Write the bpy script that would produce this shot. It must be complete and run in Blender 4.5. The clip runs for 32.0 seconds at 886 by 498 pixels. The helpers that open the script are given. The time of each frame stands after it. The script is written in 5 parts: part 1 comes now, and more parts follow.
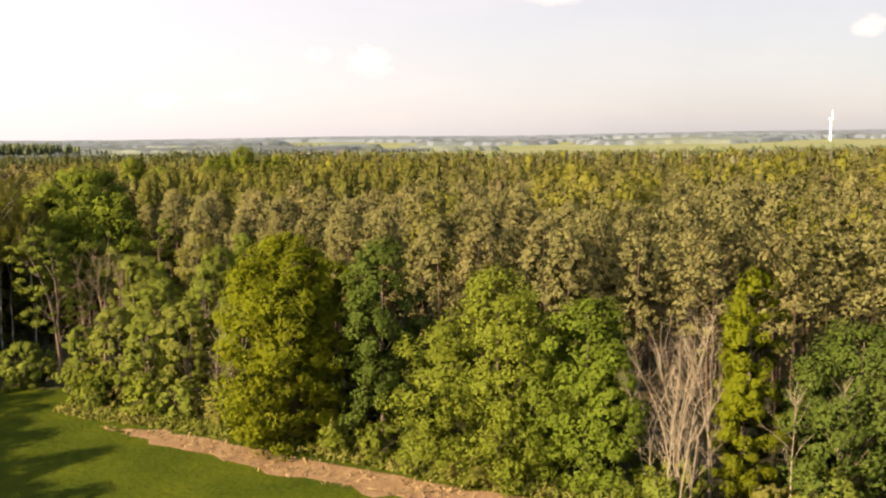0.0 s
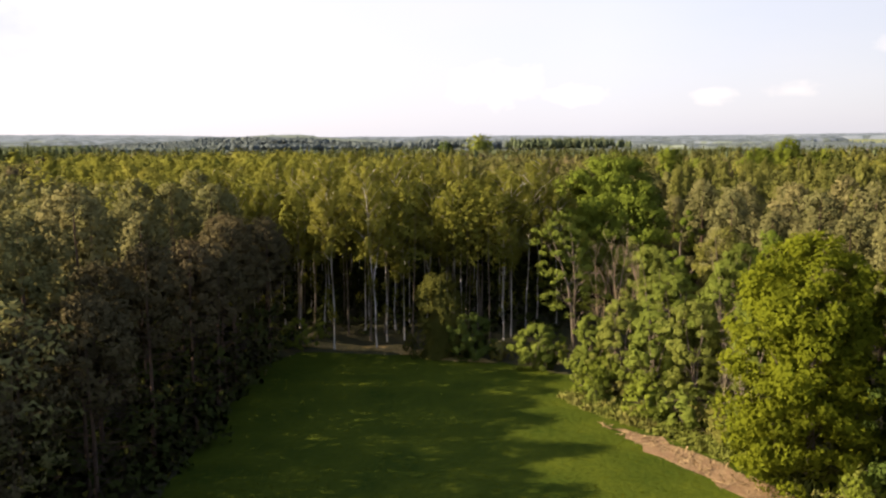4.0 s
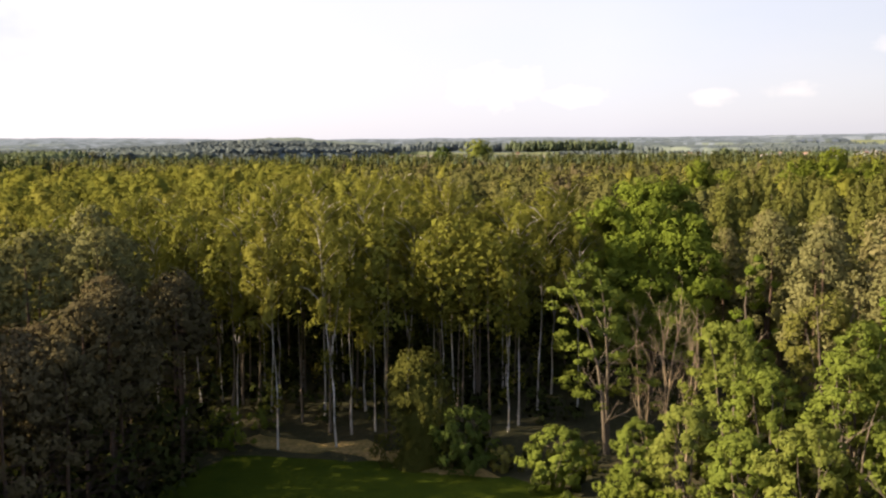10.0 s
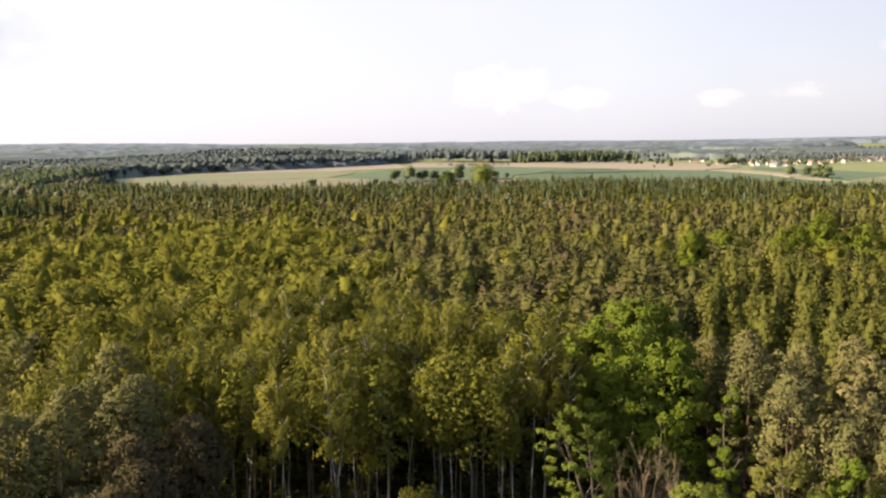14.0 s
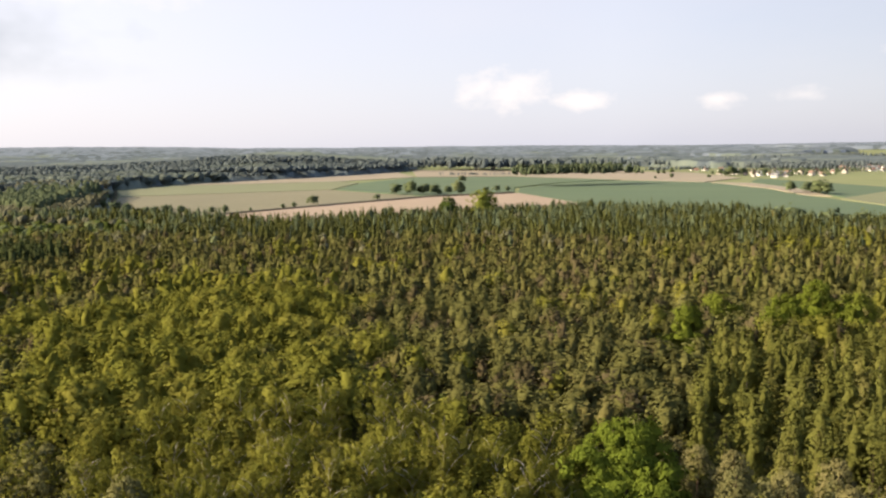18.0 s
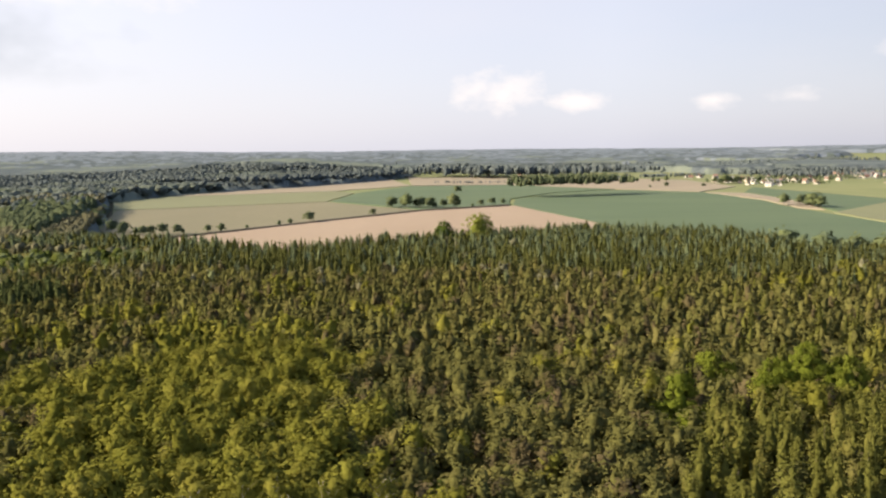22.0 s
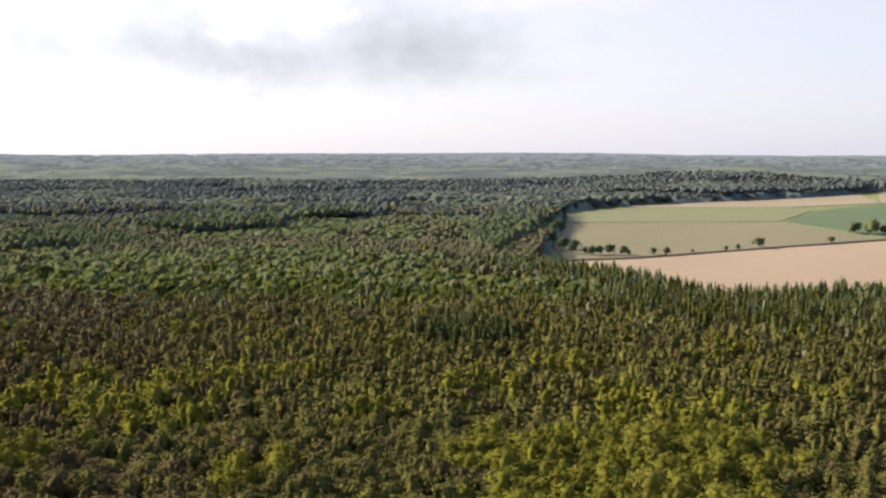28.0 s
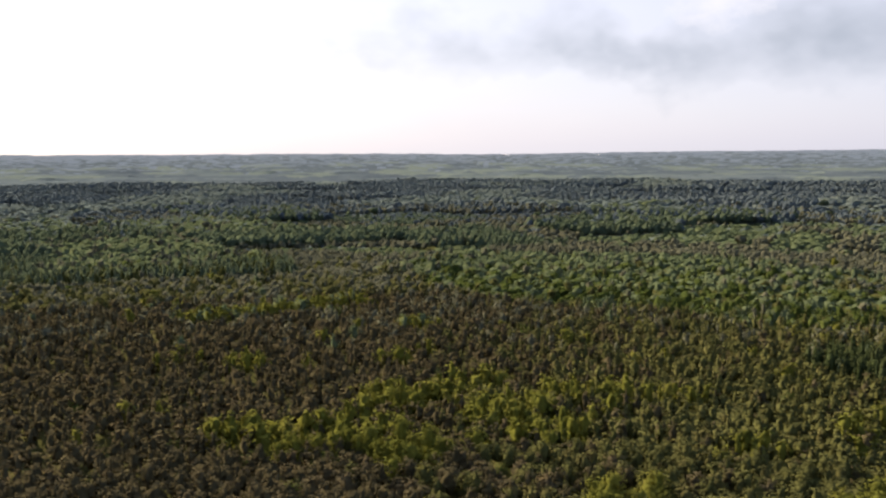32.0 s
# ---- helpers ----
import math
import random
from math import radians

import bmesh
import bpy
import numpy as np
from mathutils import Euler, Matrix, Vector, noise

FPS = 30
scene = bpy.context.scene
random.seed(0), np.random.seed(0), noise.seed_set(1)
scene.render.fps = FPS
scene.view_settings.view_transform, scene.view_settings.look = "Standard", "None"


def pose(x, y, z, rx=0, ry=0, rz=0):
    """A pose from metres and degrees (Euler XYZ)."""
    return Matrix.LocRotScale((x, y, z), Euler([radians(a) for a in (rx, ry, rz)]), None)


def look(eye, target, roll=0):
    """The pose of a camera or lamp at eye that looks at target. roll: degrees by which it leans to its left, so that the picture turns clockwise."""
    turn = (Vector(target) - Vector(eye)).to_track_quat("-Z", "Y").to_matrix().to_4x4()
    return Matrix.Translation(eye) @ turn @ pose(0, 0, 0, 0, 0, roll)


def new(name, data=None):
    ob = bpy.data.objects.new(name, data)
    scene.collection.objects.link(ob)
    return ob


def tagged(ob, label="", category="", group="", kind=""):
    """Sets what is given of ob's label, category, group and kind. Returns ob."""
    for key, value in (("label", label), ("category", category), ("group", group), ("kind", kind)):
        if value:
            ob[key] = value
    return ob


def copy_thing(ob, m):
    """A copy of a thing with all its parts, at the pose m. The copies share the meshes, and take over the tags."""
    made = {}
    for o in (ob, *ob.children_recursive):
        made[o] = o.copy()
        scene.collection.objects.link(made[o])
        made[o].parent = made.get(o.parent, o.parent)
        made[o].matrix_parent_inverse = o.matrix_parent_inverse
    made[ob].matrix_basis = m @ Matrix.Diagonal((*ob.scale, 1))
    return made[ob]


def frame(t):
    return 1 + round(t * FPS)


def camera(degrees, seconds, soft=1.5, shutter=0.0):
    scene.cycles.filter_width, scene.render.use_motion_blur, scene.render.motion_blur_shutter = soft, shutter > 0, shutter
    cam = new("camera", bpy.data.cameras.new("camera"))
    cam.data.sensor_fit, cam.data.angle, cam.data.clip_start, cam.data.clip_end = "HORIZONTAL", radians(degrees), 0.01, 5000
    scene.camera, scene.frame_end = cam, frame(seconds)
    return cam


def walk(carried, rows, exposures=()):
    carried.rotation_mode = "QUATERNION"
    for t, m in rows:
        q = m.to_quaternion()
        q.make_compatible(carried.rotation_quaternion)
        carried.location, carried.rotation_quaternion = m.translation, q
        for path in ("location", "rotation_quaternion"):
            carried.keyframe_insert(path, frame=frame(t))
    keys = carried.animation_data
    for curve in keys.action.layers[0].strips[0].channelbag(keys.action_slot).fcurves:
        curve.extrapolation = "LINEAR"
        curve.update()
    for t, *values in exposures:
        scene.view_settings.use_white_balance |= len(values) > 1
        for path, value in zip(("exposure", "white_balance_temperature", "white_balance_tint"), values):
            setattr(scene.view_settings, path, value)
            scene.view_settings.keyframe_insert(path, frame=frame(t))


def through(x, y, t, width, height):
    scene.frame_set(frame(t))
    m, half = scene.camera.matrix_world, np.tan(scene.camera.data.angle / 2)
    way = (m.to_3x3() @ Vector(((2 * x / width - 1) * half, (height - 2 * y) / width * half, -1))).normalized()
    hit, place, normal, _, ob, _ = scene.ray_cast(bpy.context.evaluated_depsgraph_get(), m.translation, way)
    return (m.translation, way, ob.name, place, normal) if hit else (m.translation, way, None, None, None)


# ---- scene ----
# camera: height and place in metres; yaw, pitch, roll in degrees
cam = camera(52.4, 32.0, soft=2.4)
PATH = [
    (0, -0.30, -17.05, 20.64, -31.94, -6.69, -0.70),
    (0.5, 0.40, -15.40, 20.37, -17.58, -6.66, -0.30),
    (1, 1.50, -14.70, 20.15, -2.94, -6.63, -0.10),
    (1.5, 2.13, -15.00, 20.18, 1.47, -6.58, -0.00),
    (2, 2.27, -15.04, 20.11, 1.53, -6.54, -0.10),
    (2.5, 2.52, -14.87, 19.97, 1.64, -6.57, -0.20),
    (4.5, 3.50, -8.94, 19.75, 1.70, -6.72, -0.20),
    (5, 3.99, -6.74, 19.72, 1.56, -6.75, -0.30),
    (5.5, 4.64, -3.85, 19.62, 1.53, -6.72, -0.30),
    (6, 5.12, -1.02, 19.64, 1.50, -6.75, -0.30),
    (6.5, 5.34, 2.08, 19.64, 1.38, -6.75, -0.20),
    (7, 5.53, 5.41, 19.66, 1.36, -6.78, -0.20),
    (7.5, 5.63, 9.00, 19.66, 1.36, -6.78, -0.10),
    (8, 5.90, 12.73, 19.73, 1.59, -6.58, -0.20),
    (8.5, 5.11, 14.45, 19.60, 1.59, -6.54, -0.20),
    (9, 4.24, 14.18, 19.78, 1.50, -6.52, -0.20),
    (9.5, 3.84, 13.61, 20.17, 1.61, -6.54, -0.30),
    (10, 3.73, 12.79, 21.36, 1.70, -6.57, -0.40),
    (10.5, 3.82, 12.13, 22.66, 1.82, -6.57, -0.60),
    (11, 3.86, 11.63, 23.98, 1.88, -6.58, -0.50),
    (11.5, 3.97, 11.09, 25.35, 1.85, -6.55, -0.50),
    (12, 4.08, 10.68, 26.47, 1.87, -6.55, -0.50),
    (12.5, 4.32, 10.28, 27.96, 2.02, -6.52, -0.60),
    (13, 4.45, 9.86, 29.41, 2.08, -6.52, -0.60),
    (13.5, 4.54, 9.38, 30.86, 2.11, -6.49, -0.60),
    (14, 4.61, 9.02, 32.30, 2.11, -6.46, -0.60),
    (14.5, 4.59, 8.75, 33.73, 2.08, -6.46, -0.40),
    (16.5, 5.04, 7.63, 39.69, 2.19, -6.43, -0.40),
    (17.5, 5.10, 7.17, 42.42, 2.19, -6.35, -0.40),
    (18.5, 5.14, 7.11, 45.23, 2.19, -6.32, -0.50),
    (19.5, 4.97, 6.52, 48.01, 2.13, -6.29, -0.50),
    (20.5, 5.04, 6.41, 50.83, 2.08, -6.29, -0.50),
    (21.5, 5.12, 6.33, 53.62, 1.99, -6.23, -0.60),
    (22.5, 4.87, 5.90, 56.48, 1.79, -6.26, -0.50),
    (23.5, 4.99, 5.81, 59.13, 1.70, -6.26, -0.50),
    (24.5, 4.97, 5.49, 61.91, 1.61, -6.29, -0.50),
    (26.5, 4.92, 4.16, 67.87, 1.79, -6.20, -0.50),
    (27, 5.30, 3.90, 69.40, 10.64, -6.23, -0.30),
    (27.5, 5.80, 3.70, 70.90, 20.03, -6.14, -0.00),
    (28, 6.50, 3.40, 72.20, 29.85, -6.17, 0.10),
    (28.5, 7.20, 3.60, 73.40, 40.72, -6.14, 0.10),
    (29, 7.80, 4.40, 74.53, 51.60, -6.17, -0.20),
    (29.5, 8.30, 4.90, 76.03, 53.38, -6.17, -0.30),
    (30, 8.70, 5.00, 77.19, 53.59, -6.17, -0.40),
    (30.5, 9.20, 4.80, 77.98, 54.31, -6.20, -0.40),
    (31, 9.50, 4.50, 78.13, 54.70, -6.26, -0.40),
    (32, 9.70, 4.40, 78.16, 54.97, -6.29, -0.40),
]
walk(cam, [(t, pose(x, y, z, 90 + p, 0, w) @ pose(0, 0, 0, 0, 0, r)) for t, x, y, z, w, p, r in PATH],
     [(0.0, 1.6, 7700, 15), (0.8, 1.55, 7250, 14), (1.6, 1.45, 6800, 13), (13.0, 1.44, 6750, 13), (17.0, 1.28, 6600, 11), (27.0, 1.22, 6500, 11), (29.0, 1.14, 6300, 12), (30.5, 0.98, 6150, 13), (32.0, 0.98, 6150, 13)])

# ---- light: low afternoon sun beyond the pines, hazy sky with thin cloud ----
SUN_AZ, SUN_EL = 98.0, 28.0  # degrees, left of the main heading, and height
rng = np.random.default_rng(7)

world = bpy.data.worlds.new("sky")
scene.world = world
world.use_nodes = True
wn, wl = world.node_tree.nodes, world.node_tree.links
wn.clear()


def wnode(kind, **values):
    n = wn.new(kind)
    for key, v in values.items():
        n.inputs[key].default_value = v
    return n


sky = wn.new("ShaderNodeTexSky")
sky.sky_type, sky.sun_disc = "NISHITA", False
sky.sun_elevation, sky.sun_rotation = radians(SUN_EL), radians(-SUN_AZ)
sky.air_density, sky.dust_density, sky.ozone_density = 1.0, 1.5, 1.0
coord = wn.new("ShaderNodeTexCoord")


def wmix(fac, a, b):
    x = wn.new("ShaderNodeMix")
    x.data_type = "RGBA"
    for key, v in (("Factor", fac), ("A", a), ("B", b)):
        if isinstance(v, (tuple, float)):
            x.inputs[key].default_value = (*v, 1) if isinstance(v, tuple) else v
        else:
            wl.new(v, x.inputs[key])
    return x.outputs["Result"]


def wmath(op, a, b, c=0.0):
    x = wn.new("ShaderNodeMath")
    x.operation = op
    for k, v in enumerate((a, b, c)):
        if isinstance(v, float):
            x.inputs[k].default_value = v
        else:
            wl.new(v, x.inputs[k])
    return x.outputs[0]


def wnoise(scale, stretch, detail):
    mp = wn.new("ShaderNodeMapping")
    mp.inputs["Scale"].default_value = stretch
    wl.new(coord.outputs["Generated"], mp.inputs["Vector"])
    t = wnode("ShaderNodeTexNoise", Scale=scale, Detail=detail, Roughness=0.6)
    wl.new(mp.outputs["Vector"], t.inputs["Vector"])
    return t.outputs["Fac"]


# a thin white veil over the whole sky, then the single clouds: heading (left is positive), height, half sizes, tone
height = wn.new("ShaderNodeSeparateXYZ")
wl.new(coord.outputs["Generated"], height.inputs["Vector"])
thin_ = wn.new("ShaderNodeMapRange")  # the veil thins towards the blue zenith
thin_.inputs["From Min"].default_value, thin_.inputs["From Max"].default_value = 0.16, 0.5
thin_.inputs["To Min"].default_value, thin_.inputs["To Max"].default_value = 0.76, 0.16
wl.new(height.outputs["Z"], thin_.inputs["Value"])
near = wn.new("ShaderNodeVectorMath")  # haze glows round the sun
near.operation = "DOT_PRODUCT"
wl.new(coord.outputs["Generated"], near.inputs[0])
near.inputs[1].default_value = (-math.sin(radians(SUN_AZ)), math.cos(radians(SUN_AZ)), 0.0)
glow = wn.new("ShaderNodeMapRange")
glow.inputs["From Min"].default_value, glow.inputs["From Max"].default_value = -0.2, 0.95
wl.new(near.outputs["Value"], glow.inputs["Value"])
away = wn.new("ShaderNodeMapRange")  # and it is dimmer and bluer on the far side
away.inputs["From Min"].default_value, away.inputs["From Max"].default_value = -0.82, -0.28
wl.new(near.outputs["Value"], away.inputs["Value"])
veil = wmix(away.outputs["Result"], (1.55, 1.68, 2.15), (3.3, 3.38, 4.0))
color = wmix(thin_.outputs["Result"], sky.outputs["Color"], wmix(glow.outputs["Result"], veil, (5.4, 5.1, 5.3)))
color = wmix(wmath("MULTIPLY", wnoise(1.1, (3, 3, 9), 5.0), wmath("MULTIPLY", thin_.outputs["Result"], 0.5)), color, (4.0, 3.8, 3.95))
ragged, billow = wnoise(6.0, (4, 4, 7), 5.0), wnoise(2.2, (4, 4, 6), 3.5)
SLATE = (2.3, 2.5, 2.8)
WHITE, GREY, GLOW = (5.0, 4.6, 4.4), (2.75, 2.9, 3.15), (5.2, 5.0, 5.0)
for way, high, wide, tall, tone, strength in (
        (-1.9, 3.6, 2.6, 1.2, WHITE, 1.0), (-6.9, 3.0, 2.3, 0.65, WHITE, 0.95), (-14.8, 2.9, 1.4, 0.5, WHITE, 0.75), (-19.5, 3.0, 1.7, 0.45, WHITE, 0.5),
        (-27.4, 5.0, 1.3, 0.75, WHITE, 0.9), (-24.5, 5.5, 0.9, 0.6, WHITE, 0.5), (-57.0, 6.3, 1.0, 0.6, WHITE, 0.8), (-39.0, 8.8, 2.2, 0.5, WHITE, 0.6),
        (49.0, 6.4, 9.0, 2.4, GREY, 0.7), (34.0, 6.4, 10.0, 3.0, GREY, 0.8), (31.5, 6.4, 4.0, 1.3, SLATE, 0.5), (45.0, 5.6, 3.6, 1.2, SLATE, 0.4), (25.0, 4.6, 4.5, 1.0, GREY, 0.35),
        (38.4, 8.6, 2.4, 1.5, GLOW, 1.0), (24.0, 9.2, 6.0, 0.8, WHITE, 0.5)):
    a_, e_ = radians(way), radians(high)
    off = wn.new("ShaderNodeVectorMath")
    off.operation = "SUBTRACT"
    wl.new(coord.outputs["Generated"], off.inputs[0])
    off.inputs[1].default_value = (-math.sin(a_) * math.cos(e_), math.cos(a_) * math.cos(e_), math.sin(e_))
    size = wn.new("ShaderNodeVectorMath")
    size.operation = "MULTIPLY"
    wl.new(off.outputs["Vector"], size.inputs[0])
    size.inputs[1].default_value = (57.3 / wide, 57.3 / wide, 57.3 / tall)
    far_ = wn.new("ShaderNodeVectorMath")
    far_.operation = "LENGTH"
    wl.new(size.outputs["Vector"], far_.inputs[0])
    edge = wmath("MULTIPLY_ADD", billow if tone in (GREY, SLATE) else ragged, 2.6, wmath("MULTIPLY", far_.outputs["Value"], -1.0))
    soft_ = wn.new("ShaderNodeMapRange")
    soft_.inputs["From Min"].default_value, soft_.inputs["From Max"].default_value, soft_.inputs["To Max"].default_value = 0.1, 1.35, strength
    wl.new(edge, soft_.inputs["Value"])
    color = wmix(soft_.outputs["Result"], color, tone)
back = wnode("ShaderNodeBackground", Strength=0.1)
wl.new(color, back.inputs["Color"])
wl.new(back.outputs["Background"], wn.new("ShaderNodeOutputWorld").inputs["Surface"])

sun = new("sun", bpy.data.lights.new("sun", "SUN"))
sun.data.energy, sun.data.angle, sun.data.color = 5.0, radians(0.6), (1.0, 0.82, 0.58)
az, el = radians(SUN_AZ), radians(SUN_EL)
sun_way = Vector((-math.sin(az) * math.cos(el), math.cos(az) * math.cos(el), math.sin(el)))
sun.matrix_world = look(tuple(sun_way * 300), (0, 0, 0))


# ---- materials ----
def material(name, roughness=0.9):
    m = bpy.data.materials.new(name)
    m.use_nodes = True
    n, l = m.node_tree.nodes, m.node_tree.links
    b = n["Principled BSDF"]
    b.inputs["Roughness"].default_value = roughness
    b.inputs["Specular IOR Level"].default_value = 0.2
    return m, n, l, b


def mixed(n, l, fac, a, b):
    m = n.new("ShaderNodeMix")
    m.data_type = "RGBA"
    for key, v in (("Factor", fac), ("A", a), ("B", b)):
        if isinstance(v, tuple):
            m.inputs[key].default_value = (*v, 1)
        elif isinstance(v, float):
            m.inputs[key].default_value = v
        else:
            l.new(v, m.inputs[key])
    return m.outputs["Result"]


def noise_of(n, l, scale, detail=4.0, low=0.35, high=0.65, stretch=None):
    """Grain in metres: scale is features per metre."""
    c = n.new("ShaderNodeTexCoord")
    t = n.new("ShaderNodeTexNoise")
    t.inputs["Scale"].default_value, t.inputs["Detail"].default_value = scale, detail
    v = c.outputs["Object"]
    if stretch:
        mp = n.new("ShaderNodeMapping")
        mp.inputs["Scale"].default_value = stretch
        l.new(v, mp.inputs["Vector"])
        v = mp.outputs["Vector"]
    l.new(v, t.inputs["Vector"])
    r = n.new("ShaderNodeMapRange")
    r.inputs["From Min"].default_value, r.inputs["From Max"].default_value = low, high
    l.new(t.outputs["Fac"], r.inputs["Value"])
    return r.outputs["Result"]


def bumped(n, l, b, height, strength, distance):
    u = n.new("ShaderNodeBump")
    u.inputs["Strength"].default_value, u.inputs["Distance"].default_value = strength, distance
    l.new(height, u.inputs["Height"])
    l.new(u.outputs["Normal"], b.inputs["Normal"])


def foliage(name, dark, light, odd, through=0.3, grain=1.7, turn=2.2):
    """Leaves: each tree has its tint, each clump its own shade, and light shines through. turn: how far they face out of the crown."""
    m = bpy.data.materials.new(name)
    m.use_nodes = True
    n, l = m.node_tree.nodes, m.node_tree.links
    n.clear()
    at = n.new("ShaderNodeAttribute")
    at.attribute_name = "tint"
    info = n.new("ShaderNodeObjectInfo")
    add = n.new("ShaderNodeMath")
    add.operation = "ADD"
    l.new(at.outputs["Fac"], add.inputs[0])
    l.new(info.outputs["Random"], add.inputs[1])
    fr = n.new("ShaderNodeMath")
    fr.operation = "FRACT"
    l.new(add.outputs[0], fr.inputs[0])
    geo = n.new("ShaderNodeNewGeometry")
    half = n.new("ShaderNodeMath")
    half.operation = "MULTIPLY_ADD"
    l.new(geo.outputs["Random Per Island"], half.inputs[0])
    half.inputs[1].default_value = 0.35
    tree = n.new("ShaderNodeMath")
    tree.operation = "MULTIPLY"
    l.new(fr.outputs[0], tree.inputs[0])
    tree.inputs[1].default_value = 0.65
    l.new(tree.outputs[0], half.inputs[2])
    c = mixed(n, l, half.outputs[0], dark, light)
    pick = n.new("ShaderNodeMapRange")
    pick.inputs["From Min"].default_value, pick.inputs["From Max"].default_value = 0.72, 1.0
    pick.inputs["To Max"].default_value = 0.65
    l.new(fr.outputs[0], pick.inputs["Value"])
    c = mixed(n, l, pick.outputs["Result"], c, odd)
    mottle = noise_of(n, l, grain, 3.0, 0.3, 0.7)
    c = mixed(n, l, mottle, mixed(n, l, 0.38, c, dark), mixed(n, l, 0.25, c, light))
    bump = n.new("ShaderNodeBump")
    bump.inputs["Strength"].default_value, bump.inputs["Distance"].default_value = 0.4, min(0.4 / grain, 1.0)
    l.new(mottle, bump.inputs["Height"])
    turned = n.new("ShaderNodeAttribute")  # leaves turn their faces out of the crown
    turned.attribute_name = "out"
    to_world = n.new("ShaderNodeVectorTransform")
    to_world.vector_type, to_world.convert_from, to_world.convert_to = "NORMAL", "OBJECT", "WORLD"
    l.new(turned.outputs["Vector"], to_world.inputs["Vector"])
    both = n.new("ShaderNodeVectorMath")
    both.operation = "MULTIPLY_ADD"
    both.inputs[1].default_value = (turn, turn, turn)
    l.new(to_world.outputs["Vector"], both.inputs[0])
    l.new(geo.outputs["Normal"], both.inputs[2])
    facing = n.new("ShaderNodeVectorMath")
    facing.operation = "NORMALIZE"
    l.new(both.outputs["Vector"], facing.inputs[0])
    l.new(facing.outputs["Vector"], bump.inputs["Normal"])
    d, t, x = n.new("ShaderNodeBsdfDiffuse"), n.new("ShaderNodeBsdfTranslucent"), n.new("ShaderNodeMixShader")
    l.new(c, d.inputs["Color"])
    l.new(c, t.inputs["Color"])
    l.new(bump.outputs["Normal"], d.inputs["Normal"])
    l.new(bump.outputs["Normal"], t.inputs["Normal"])
    x.inputs["Fac"].default_value = through
    l.new(d.outputs["BSDF"], x.inputs[1])
    l.new(t.outputs["BSDF"], x.inputs[2])
    l.new(x.outputs["Shader"], n.new("ShaderNodeOutputMaterial").inputs["Surface"])
    return m


def surface(name, a, b, scale, fine, roughness=0.9, bump=0.0, stretch=None, third=None):
    """Two tones in patches, with a fine grain of a third tone."""
    m, n, l, p = material(name, roughness)
    c = mixed(n, l, noise_of(n, l, scale, stretch=stretch), a, b)
    grain = noise_of(n, l, fine, 6.0, 0.3, 0.7)
    c = mixed(n, l, grain, c, third or tuple(v * 0.6 for v in a))
    l.new(c, p.inputs["Base Color"])
    if bump:
        bumped(n, l, p, grain, 0.6, bump)
    return m


